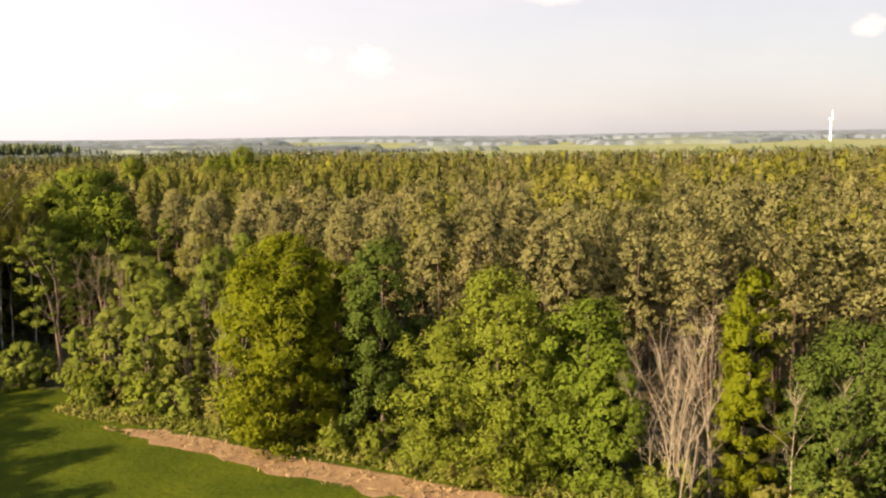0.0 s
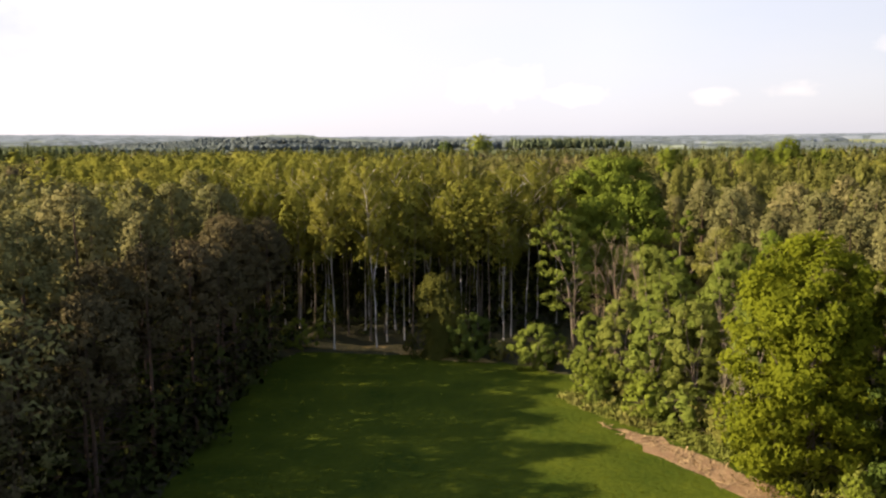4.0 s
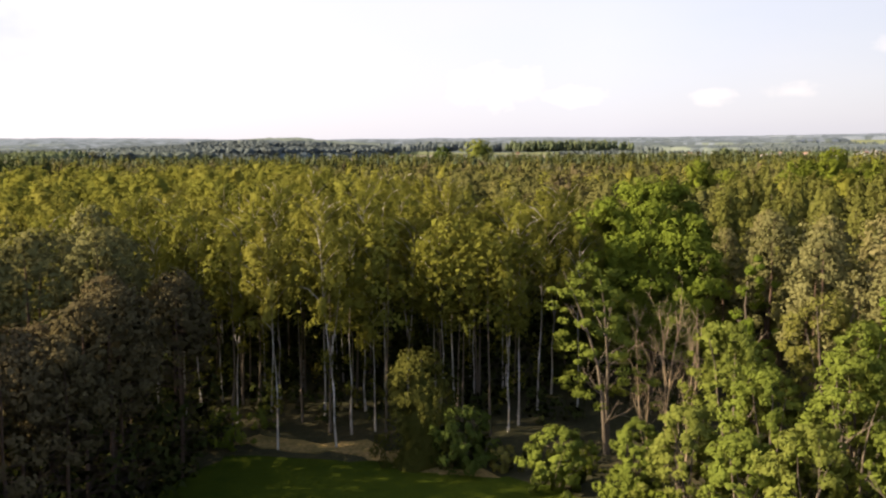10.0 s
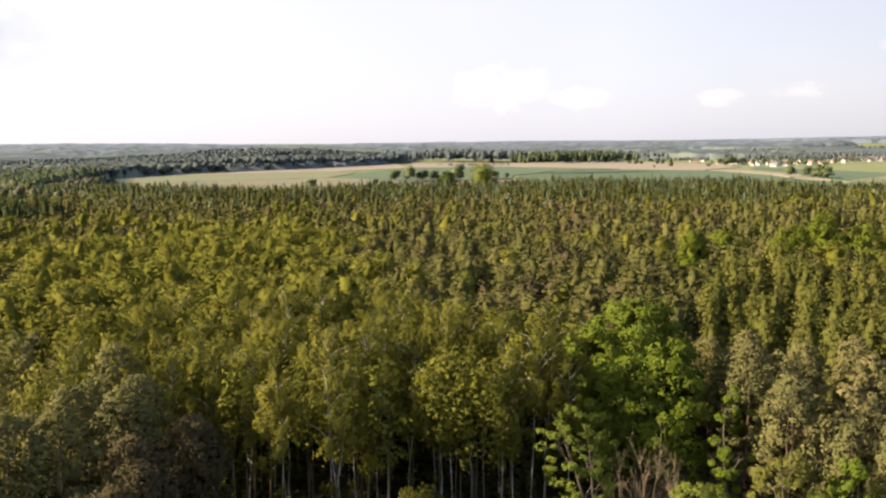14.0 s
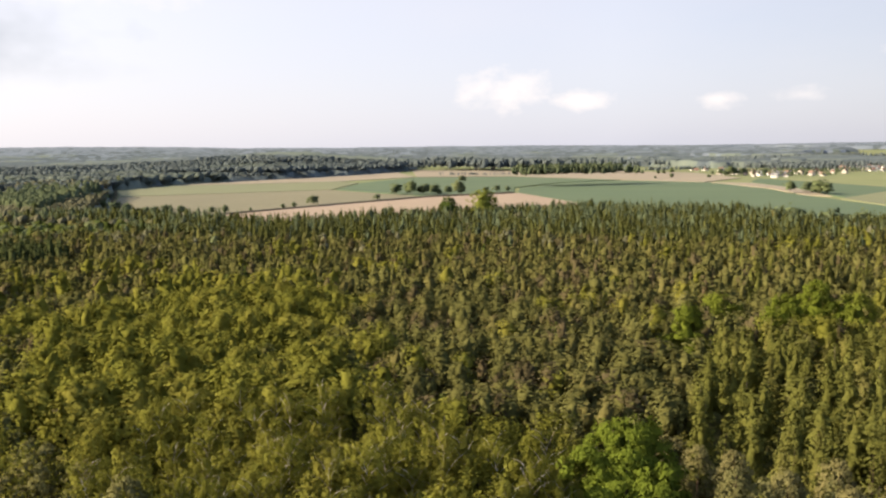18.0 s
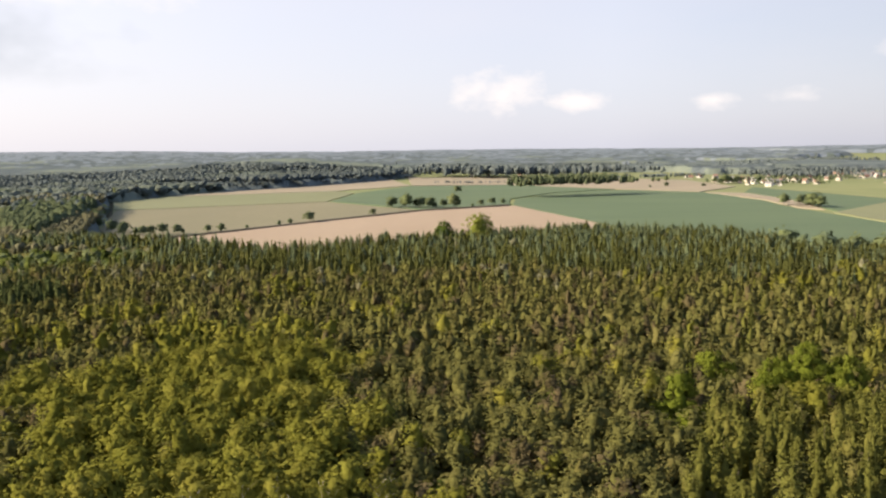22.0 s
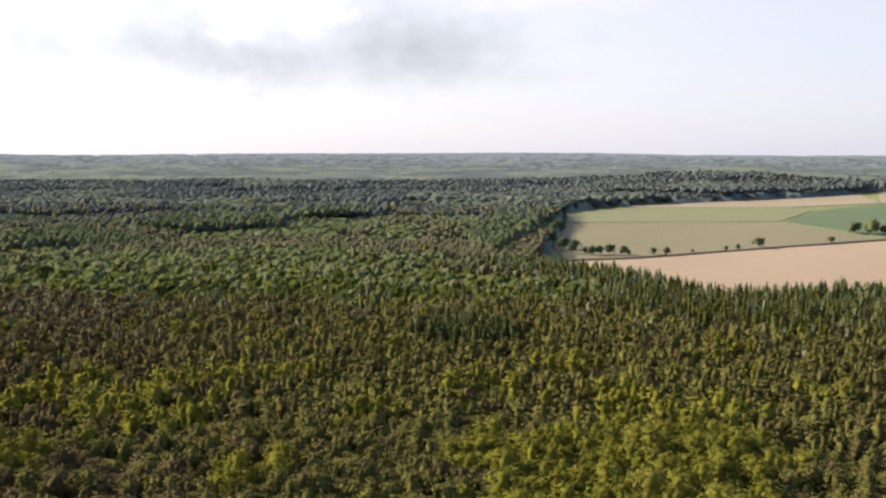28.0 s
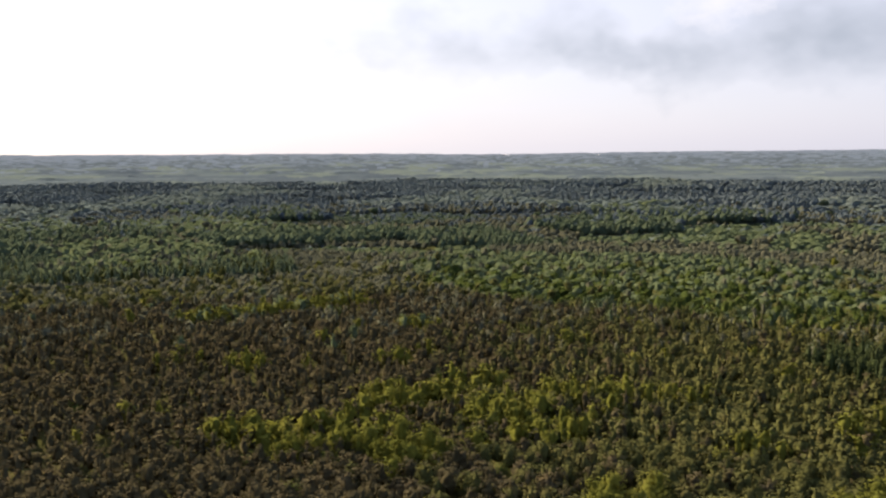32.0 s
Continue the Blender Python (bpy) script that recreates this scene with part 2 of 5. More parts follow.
M = dict(
    birch=foliage("birch_leaves", (0.135, 0.141, 0.0243), (0.239, 0.242, 0.0485), (0.249, 0.227, 0.0507), 0.45),
    pine=foliage("pine_needles", (0.07, 0.071, 0.023), (0.115, 0.115, 0.0386), (0.122, 0.0994, 0.0386), 0.07),
    # paler copy of the pine needles: the near pines' sunlit tone painted in
    litpine=foliage("lit_pine_needles", (0.103, 0.103, 0.0396), (0.176, 0.169, 0.0704), (0.182, 0.15, 0.066), 0.15),
    # darker copy of the pine needles: shade painted in for rim and backlit pines
    shadepine=foliage("brownish_shaded_pine_needles", (0.0575, 0.0492, 0.025), (0.107, 0.091, 0.0465), (0.115, 0.087, 0.049), 0.08),
    spruce=foliage("spruce_needles", (0.058, 0.064, 0.02), (0.102, 0.112, 0.035), (0.1, 0.1, 0.038), 0.25),
    larch=foliage("larch_needles", (0.0961, 0.102, 0.0246), (0.167, 0.173, 0.0443), (0.175, 0.157, 0.0493), 0.35),
    oak=foliage("oak_leaves", (0.0792, 0.117, 0.0154), (0.156, 0.207, 0.0297), (0.167, 0.202, 0.0308), 0.35),
    fir=foliage("fir_needles", (0.039, 0.052, 0.0195), (0.0728, 0.0884, 0.0338), (0.0728, 0.0806, 0.0338), 0.15),
    copse=foliage("copse_leaves", (0.062, 0.084, 0.02), (0.115, 0.142, 0.036), (0.12, 0.138, 0.036), 0.35),
    lime=foliage("lime_leaves", (0.0828, 0.102, 0.00735), (0.154, 0.18, 0.0156), (0.166, 0.18, 0.0184), 0.35),
    alder=foliage("alder_leaves", (0.102, 0.133, 0.0249), (0.195, 0.239, 0.0443), (0.195, 0.205, 0.0532), 0.35),
    chestnut=foliage("chestnut_leaves", (0.0961, 0.123, 0.0173), (0.183, 0.224, 0.032), (0.195, 0.216, 0.037), 0.35),
    shade=foliage("dark_and_shaded_leaves", (0.044, 0.068, 0.014), (0.088, 0.122, 0.026), (0.095, 0.115, 0.028), 0.2),
    olive=foliage("sallow_leaves", (0.116, 0.12, 0.0266), (0.205, 0.199, 0.0532), (0.213, 0.186, 0.0532), 0.3),
    copper=foliage("juniper_needles", (0.056, 0.06, 0.014), (0.105, 0.106, 0.026), (0.12, 0.104, 0.026), 0.15),
    # far foliage: aerial haze painted into paler, bluer base colours
    far=foliage("haze_painted_woods", (0.0814, 0.103, 0.117), (0.106, 0.129, 0.139), (0.11, 0.128, 0.132), 0.1, 0.05, 5.0),
    farpine=foliage("haze_painted_pine_needles", (0.108, 0.109, 0.069), (0.154, 0.154, 0.0943), (0.159, 0.147, 0.092), 0.08, 0.9, 5.0),
    farspruce=foliage("haze_painted_spruce_needles", (0.0828, 0.108, 0.0621), (0.122, 0.149, 0.0805), (0.129, 0.147, 0.0805), 0.08, 0.9, 5.0),
    farleaf=foliage("haze_painted_far_leaves", (0.092, 0.116, 0.058), (0.142, 0.172, 0.08), (0.152, 0.168, 0.082), 0.08, 0.9, 5.0),
    hazewood=foliage("haze_painted_needles", (0.104, 0.129, 0.136), (0.134, 0.162, 0.16), (0.139, 0.16, 0.155), 0.08, 0.25, 5.0),
    hazeleaf=foliage("haze_painted_leaves", (0.122, 0.151, 0.135), (0.156, 0.184, 0.156), (0.159, 0.183, 0.153), 0.08, 0.25, 5.0),
    rim=foliage("haze_painted_hill_woods", (0.145, 0.177, 0.215), (0.17, 0.202, 0.239), (0.175, 0.202, 0.23), 0.1, 0.02, 5.0),
)
M["bark"] = surface("grey_brown_bark", (0.13, 0.105, 0.08), (0.21, 0.175, 0.13), 2.0, 14.0, 0.95, 0.02, (1, 1, 0.25))
M["pinebark"] = surface("orange_pine_bark", (0.085, 0.058, 0.044), (0.14, 0.09, 0.062), 1.5, 12.0, 0.95, 0.02, (1, 1, 0.25))
M["deadbough"] = surface("dark_dead_boughs", (0.04, 0.028, 0.022), (0.07, 0.05, 0.038), 1.5, 10.0, 0.95)
M["twig"] = surface("dry_brown_twigs", (0.3, 0.235, 0.155), (0.42, 0.33, 0.225), 1.5, 10.0, 0.95)
M["deadwood"] = surface("bleached_dead_wood", (0.27, 0.225, 0.165), (0.4, 0.34, 0.26), 1.5, 10.0, 0.9, 0.01, (1, 1, 0.3))
m, n, l, p = material("white_birch_bark", 0.7)
c = mixed(n, l, noise_of(n, l, 1.6, 3.0, 0.58, 0.66, (3, 3, 6)), (0.56, 0.54, 0.5), (0.06, 0.05, 0.045))
l.new(mixed(n, l, noise_of(n, l, 0.35, 2.0, 0.38, 0.6), c, (0.2, 0.17, 0.13)), p.inputs["Base Color"])
M["birchbark"] = m


def part(name, mesh, mat, parent, label=""):
    """One mesh object under a thing or a part; mesh is a bmesh or finished mesh data."""
    if isinstance(mesh, bmesh.types.BMesh):
        data = bpy.data.meshes.new(name)
        mesh.to_mesh(data)
        mesh.free()
        mesh = data
    if not mesh.materials:
        mesh.materials.append(mat)
    ob = new(name, mesh)
    ob.parent = parent
    return tagged(ob, label)


def mesh_of(name, verts, faces, mat, tint=None, smooth=False, out=None):
    """Mesh data from arrays; all faces have the same number of corners."""
    verts, faces = np.asarray(verts, np.float32), np.asarray(faces, np.int32)
    me = bpy.data.meshes.new(name)
    k = faces.shape[1]
    me.vertices.add(len(verts))
    me.vertices.foreach_set("co", verts.ravel())
    me.loops.add(faces.size)
    me.loops.foreach_set("vertex_index", faces.ravel())
    me.polygons.add(len(faces))
    me.polygons.foreach_set("loop_start", np.arange(0, faces.size, k, dtype=np.int32))
    if smooth:
        me.polygons.foreach_set("use_smooth", np.ones(len(faces), bool))
    me.update(calc_edges=True)
    if tint is not None:
        me.attributes.new("tint", "FLOAT", "POINT").data.foreach_set("value", np.asarray(tint, np.float32))
    if out is None and "tint" in me.attributes:  # sheets and brush face the sky
        out = np.empty(len(verts) * 3, np.float32)
        me.vertex_normals.foreach_get("vector", out)
        out = out.reshape(-1, 3)
        out = np.where(out[:, 2:] < 0, -out, out)
    if out is not None:
        me.attributes.new("out", "FLOAT_VECTOR", "POINT").data.foreach_set("vector", np.asarray(out, np.float32).ravel())
    me.materials.append(mat)
    return me


# ---- shapes of trees ----
def unit(v):
    return v / np.maximum(np.linalg.norm(v, axis=-1, keepdims=True), 1e-9)


def swell(v, mid=0.35, up=0.35):
    """For each vertex of a crown, the way out of the rounded mass that the crown is."""
    low, high = np.quantile(v[:, 2], 0.02), v[:, 2].max()
    d = v - np.array([v[:, 0].mean(), v[:, 1].mean(), low + mid * (high - low)])
    wide = np.quantile(np.hypot(d[:, 0], d[:, 1]), 0.9)
    tall = (high - low) * (1 - mid)
    return unit(unit(d / np.array([wide**2, wide**2, tall**2])) + np.array([0, 0, up]))


def leaves(r, at, normal, wide, tall, hang=0.0):
    """Three-cornered leaf clumps at the points, facing the normals. hang: how far their long side follows the vertical."""
    k = len(at)
    normal = unit(normal)
    side = unit(np.cross(normal, r.normal(size=(k, 3)) * (1 - hang) + np.array([0, 0, 1.0]) * hang + 1e-4))
    other = np.cross(side, normal)
    w = (wide * r.uniform(0.6, 1.3, (k, 1)))
    h = (tall * r.uniform(0.6, 1.3, (k, 1)))
    out = np.empty((k, 3, 3))
    for n, (a, b) in enumerate(((0.0, 1.0), (0.9, -0.6), (-0.9, -0.6))):
        ja, jb = r.uniform(-0.4, 0.4, (k, 1)), r.uniform(-0.4, 0.4, (k, 1))
        out[:, n] = at + side * w * (a + ja) * 0.7 + other * h * (b + jb) * 0.7
    return out.reshape(-1, 3)


def clumps(r, at, size, per, leaf, flat=1.0, hang=0.0, middle=None, grain=0.45):
    """Leaves in separate clumps: at their middles, size their radii, flat the clumps' height against their width."""
    k = len(at)
    size = np.broadcast_to(np.asarray(size, float), (k,))
    d = unit(r.normal(size=(k * per, 3)))
    d[:, 2] += 0.15
    reach = r.uniform(0.25, 1.0, (k * per, 1)) ** 0.5
    p = np.repeat(at, per, 0) + d * reach * np.repeat(size, per)[:, None] * np.array([1, 1, flat])
    if hang:
        p[:, 2] -= hang * np.repeat(size, per) * r.uniform(0, 1, k * per) ** 2 * 2.0
    out = d + r.normal(size=p.shape) * grain
    if middle is not None:
        out += unit(p - np.asarray(middle)) * 0.7
    return leaves(r, p, out, leaf, leaf * (1.25 if hang else 1.05), 0.6 if hang else 0.1)


def dome_clumps(r, h, low, radius, count, shape="leafy", deep=0.3):
    """Middles of leaf clumps through the outer part of an uneven crown."""
    u = (np.arange(count) + r.uniform(0, 1, count)) / count
    a = r.uniform(0, 2 * np.pi, count)
    q = r.uniform(0, 6.28, 4)
    uneven = 1 + 0.2 * np.sin(2 * a + q[0] + 4 * u) + 0.14 * np.sin(3 * a + q[1] - 7 * u) + 0.1 * np.sin(9 * u + q[2])
    reach = radius * ROUND[shape](np.clip(u, 0, 0.97)) * uneven * np.sqrt(r.uniform(deep, 1, count))
    return np.stack([reach * np.cos(a), reach * np.sin(a), low + (h - low) * u], 1)


def tube(points, radii, sides=6):
    """A tapered limb along a line of points: verts and quads."""
    points = np.asarray(points, float)
    way = unit(np.gradient(points, axis=0))
    a = unit(np.cross(way, np.array([0.3, 0.9, 0.1])))
    b = np.cross(way, a)
    t = np.arange(sides) * 2 * np.pi / sides
    ring = a[:, None] * np.cos(t)[None, :, None] + b[:, None] * np.sin(t)[None, :, None]
    v = points[:, None] + ring * np.asarray(radii)[:, None, None]
    k = len(points)
    i, j = np.meshgrid(np.arange(k - 1), np.arange(sides), indexing="ij")
    f = np.stack([i * sides + j, i * sides + (j + 1) % sides, (i + 1) * sides + (j + 1) % sides, (i + 1) * sides + j], -1).reshape(-1, 4)
    return v.reshape(-1, 3), f


def joined(pieces):
    vs, fs, k = [], [], 0
    for v, f in pieces:
        vs.append(v)
        fs.append(f + k)
        k += len(v)
    return np.concatenate(vs), np.concatenate(fs)


def stem(r, h, radius, bend=0.25, sides=7, steps=7, lean=(0, 0)):
    s = np.linspace(0, 1, steps)
    line = np.stack([np.cumsum(r.normal(0, bend / steps, steps)) + lean[0] * s * s, np.cumsum(r.normal(0, bend / steps, steps)) + lean[1] * s * s, s * h], 1)
    line[0, :2] = 0
    rad = radius * (1 - 0.85 * s) * (1 + 0.4 * np.exp(-s * 22))
    return line, rad


ROUND = {
    "pine": lambda u: np.clip(1 - u**2.2, 0, 1) ** 0.5 * np.minimum(1, 0.6 + 1.4 * u), "birch": lambda u: np.sin(np.pi * (0.14 + 0.78 * u)) ** 0.6,
    "spruce": lambda u: (1 - u) ** 0.7, "fir": lambda u: np.clip(1 - u**1.7, 0, 1) ** 0.7, "larch": lambda u: np.clip(1 - u**1.25, 0, 1) ** 0.7, "leafy": lambda u: np.sqrt(np.clip(1 - np.abs((u - 0.36) / 0.66) ** 2.4, 0, 1)),
}


def core(r, kind, h, low, radius, rings, sides, rough=0.2):
    """The closed inner mass of a crown, uneven all over: verts and triangles."""
    u = np.linspace(0.0, 1.0, rings) ** 0.62 * (0.9 if kind in ("pine", "birch", "leafy") else 0.96)
    wide = np.maximum(radius * ROUND[kind](u), 0.12)
    a = np.arange(sides)[None] * 2 * np.pi / sides + r.uniform(-0.3, 0.3, (rings, sides)) + np.arange(rings)[:, None] * 0.6
    w = wide[:, None] * r.uniform(1 - rough * 1.4, 1 + rough, (rings, sides))
    z = low + (h - low) * u[:, None] + r.uniform(-0.5, 0.5, (rings, sides)) * (h - low) / rings * 0.8
    ring = np.stack([w * np.cos(a), w * np.sin(a), z], -1).reshape(-1, 3)
    v = np.concatenate([ring, [[0, 0, low - 0.3], [0, 0, low + 0.98 * (h - low)]]])
    i, j = np.meshgrid(np.arange(rings - 1), np.arange(sides), indexing="ij")
    p, q = i * sides + j, i * sides + (j + 1) % sides
    k = np.arange(sides)
    f = np.concatenate([np.stack([p, q, q + sides], -1).reshape(-1, 3), np.stack([p, q + sides, p + sides], -1).reshape(-1, 3),
                        np.stack([(k + 1) % sides, k, 0 * k + rings * sides], -1), np.stack([(rings - 1) * sides + k, (rings - 1) * sides + (k + 1) % sides, 0 * k + rings * sides + 1], -1)])
    return v, f


def clad(flakes, inner):
    """Leaf clumps over an inner mass, as one set of verts and triangles."""
    return joined([inner, (flakes, corners(len(flakes)))])


def corners(k):
    return np.arange(k).reshape(-1, 3)


def limb(r, start, way, length, radius, forks, depth):
    """A limb with side twigs, as pieces."""
    steps = 6 if depth else 4
    line = [np.array(start, float)]
    w = unit(np.array(way, float))
    for k in range(steps - 1):
        w = unit(w + r.normal(0, 0.13, 3) + np.array([0, 0, 0.08]))
        line.append(line[-1] + w * length / (steps - 1))
    pieces = [tube(line, np.linspace(radius, radius * 0.25, steps), 5 if depth else 3)]
    if depth:
        for k in range(forks):
            s = r.uniform(0.25, 0.95)
            i = min(int(s * (steps - 1)), steps - 2)
            side = unit(w + r.normal(0, 0.75, 3))
            pieces += limb(r, line[i], side, length * r.uniform(0.3, 0.55), radius * 0.45, max(2, forks - 2), depth - 1)
    return pieces


# ---- plan of the land ----
def inside(x, y, poly):
    x, y = np.asarray(x, float), np.asarray(y, float)
    hit = np.zeros(x.shape, bool)
    for (x0, y0), (x1, y1) in zip(poly, poly[1:] + poly[:1]):
        cross = (y0 > y) != (y1 > y)
        hit ^= cross & (x < x0 + (y - y0) * (x1 - x0) / ((y1 - y0) or 1e-9))
    return hit


MEADOW = [(-14, -70), (-13, 20), (-14.5, 47), (-16, 66), (-13, 73), (2, 71), (10.5, 66), (15, 57), (22, 46), (27, 37), (32, 26), (38, 12), (46, -6), (60, -70)]
FIELDS = [(-205, 470), (-144, 445), (-76, 389), (-55, 410), (-21, 447), (73, 504), (134, 467), (160, 378), (210, 410), (330, 430), (520, 350),
          (900, 260), (1500, 180), (2600, 400), (3000, 2600), (1200, 3600), (-60, 2500), (-118, 2050), (-135, 1690), (-384, 1165), (-407, 1017), (-380, 945), (-255, 620)]
EDGE = [(2, 68), (6, 60), (15, 44), (29, 22), (43, -10), (62, -4), (50, 20), (37, 38), (31, 62), (23, 77), (12, 77), (-12, 76)]  # only single trees here
BIRCHES = [(-15, 74), (10, 74), (13, 86), (4, 100), (-12, 112), (-16, 140), (-20, 165), (-24, 195), (-52, 217), (-62, 195), (-58, 168), (-60, 126), (-48, 104), (-30, 85)]
LARCHES = [(27, 92), (44, 86), (85, 105), (85, 152), (42, 150), (33, 122)]
SPRUCES = [(-185, 352), (-61, 318), (18, 330), (91, 300), (170, 330), (165, 385), (134, 467), (73, 504), (-21, 447), (-55, 410), (-76, 389), (-144, 445),
           (-190, 471), (-259, 457), (-243, 417), (-135, 400)]
LEAFY = [(-355, 247), (-281, 257), (-232, 286), (-182, 293), (-150, 330), (-122, 350), (-135, 395), (-225, 400), (-270, 450), (-340, 470), (-420, 400), (-470, 350), (-440, 290)]
CLUMPS = [(-186, 80, 7), (-172, 90, 10), (-168, 103, 12), (-187, 127, 12), (-186, 148, 10), (-161, 144, 12), (-165, 166, 8), (-156, 178, 9), (-148, 105, 8), (-248, 110, 7), (-325, 174, 9), (-106, 168, 6),
          (-143, 186, 7), (-183, 136, 9), (-191, 157, 8), (-141, 139, 9), (-95, 200, 10), (-86, 233, 9), (-61, 207, 10), (-67, 157, 12), (-103, 125, 8), (-35, 211, 8), (-225, 150, 6), (-270, 190, 8), (-210, 215, 7)]

CLEARINGS = [[(-510, 502), (-470, 572), (-438, 542), (-452, 490), (-478, 470)], [(-552, 292), (-494, 396), (-452, 366), (-500, 290)], [(-562, 222), (-530, 292), (-556, 300), (-584, 236)]]
YOUNG = [(-440, 542), (-425, 508), (-378, 566), (-440, 672), (-490, 640)]
DARK = [[(-510, 506), (-474, 574), (-520, 655), (-620, 640), (-600, 520)], [(-566, 302), (-556, 400), (-640, 400), (-680, 240), (-590, 236)], [(-148, 248), (-122, 244), (-112, 262), (-128, 280), (-150, 272)],
        [(-255, 560), (-240, 500), (-300, 560), (-380, 760), (-330, 800)]]


def ease(a, b, v):
    t = np.clip((v - a) / (b - a), 0, 1)
    return t * t * (3 - 2 * t)


def wave(x, y, s, k=0.0):
    """A smooth pattern of hills or patches, about -1 to 1, s metres across."""
    a = np.sin(x / s + 1.7 * np.sin(y / (1.3 * s) + k)) * np.cos(y / (0.9 * s) + 1.3 * np.sin(x / (1.7 * s) + 2 * k))
    return 0.6 * a + 0.4 * np.sin(x / (0.37 * s) + k) * np.sin(y / (0.41 * s) + 1.9 * k)


def land(x, y):
    """Height of the ground: flat near by, a wooded hill, and a far rim of hills."""
    x, y = np.asarray(x, float), np.asarray(y, float)
    r = np.hypot(x, y)
    hill = 26 * np.exp(-(((x + 430) / 330) ** 2 + ((y - 2080) / 330) ** 2) * 1.2)
    rim = ease(2300, 4700, r) * (46 + 9 * wave(x, y, 900, 1.0))
    return hill + rim


def flat_object(name, poly, height, thick, mat, label, category, kind="structure", fray=0.0, step=6.0):
    """A laid area with a thin edge; fray makes the outline uneven."""
    r = np.random.default_rng(len(poly) + int(abs(poly[0][0])))
    line = []
    for (x0, y0), (x1, y1) in zip(poly, poly[1:] + poly[:1]):
        k = max(1, int(math.hypot(x1 - x0, y1 - y0) / step))
        for s in np.arange(k) / k:
            line.append((x0 + (x1 - x0) * s + r.normal(0, fray), y0 + (y1 - y0) * s + r.normal(0, fray)))
    bm = bmesh.new()
    top = [bm.verts.new((x, y, float(land(x, y)) + height)) for x, y in line]
    low = [bm.verts.new((x, y, float(land(x, y)) + height - thick)) for x, y in line]
    f = bm.faces.new(top)
    bmesh.ops.triangulate(bm, faces=[f])
    for k in range(len(line)):
        bm.faces.new((low[k], low[k - 1], top[k - 1], top[k]))
    bmesh.ops.recalc_face_normals(bm, faces=bm.faces)
    me = bpy.data.meshes.new(name)
    bm.to_mesh(me)
    bm.free()
    me.materials.append(mat)
    return tagged(new(name, me), label, category, kind=kind)


# ground: one sheet to the horizon
radii = np.concatenate([[0.5], np.geomspace(8, 4990, 130)])
angles = np.arange(300) * 2 * np.pi / 300
gx, gy = radii[:, None] * np.cos(angles)[None], radii[:, None] * np.sin(angles)[None]
gz = land(gx, gy) - 0.02
i, j = np.meshgrid(np.arange(130), np.arange(300), indexing="ij")
faces = np.stack([i * 300 + j, (i + 1) * 300 + j, (i + 1) * 300 + (j + 1) % 300, i * 300 + (j + 1) % 300], -1).reshape(-1, 4)
M["floor"] = surface("forest_floor", (0.032, 0.034, 0.013), (0.055, 0.045, 0.02), 0.12, 1.7, 0.95, 0.1, None, (0.03, 0.03, 0.012))
M["pasture"] = surface("patchwork_pasture", (0.12, 0.15, 0.06), (0.2, 0.2, 0.095), 0.006, 0.09, 0.95, 0.0, None, (0.15, 0.175, 0.08))
ground = tagged(new("ground", mesh_of("ground", np.stack([gx, gy, gz], -1).reshape(-1, 3), faces, M["floor"], smooth=True)),
                "dark mossy forest floor, and pale green pastures beyond", "ground", kind="structure")
ground.data.materials.append(M["pasture"])
middle = np.stack([gx, gy], -1).reshape(-1, 2)[faces].mean(1)
ground.data.polygons.foreach_set("material_index", inside(middle[:, 0], middle[:, 1], FIELDS).astype(np.int32))
M["grass"] = surface("mown_meadow_grass", (0.02, 0.037, 0.004), (0.063, 0.078, 0.007), 0.2, 2.2, 0.95, 0.06, None, (0.04, 0.055, 0.006))
M["grass"].node_tree.nodes["Principled BSDF"].inputs["Specular IOR Level"].default_value = 0.03
flat_object("meadow", MEADOW, 0.05, 0.3, M["grass"], "short green meadow grass in the forest clearing", "meadow", fray=0.35, step=1.5)

# ---- the forest in bulk: templates in three grades ----
KINDS = {
    # height
    "pine": 15.0, "birch": 16.6, "spruce": 16.5, "larch": 16.5, "fir": 16.5, "leafy": 13.5,
}


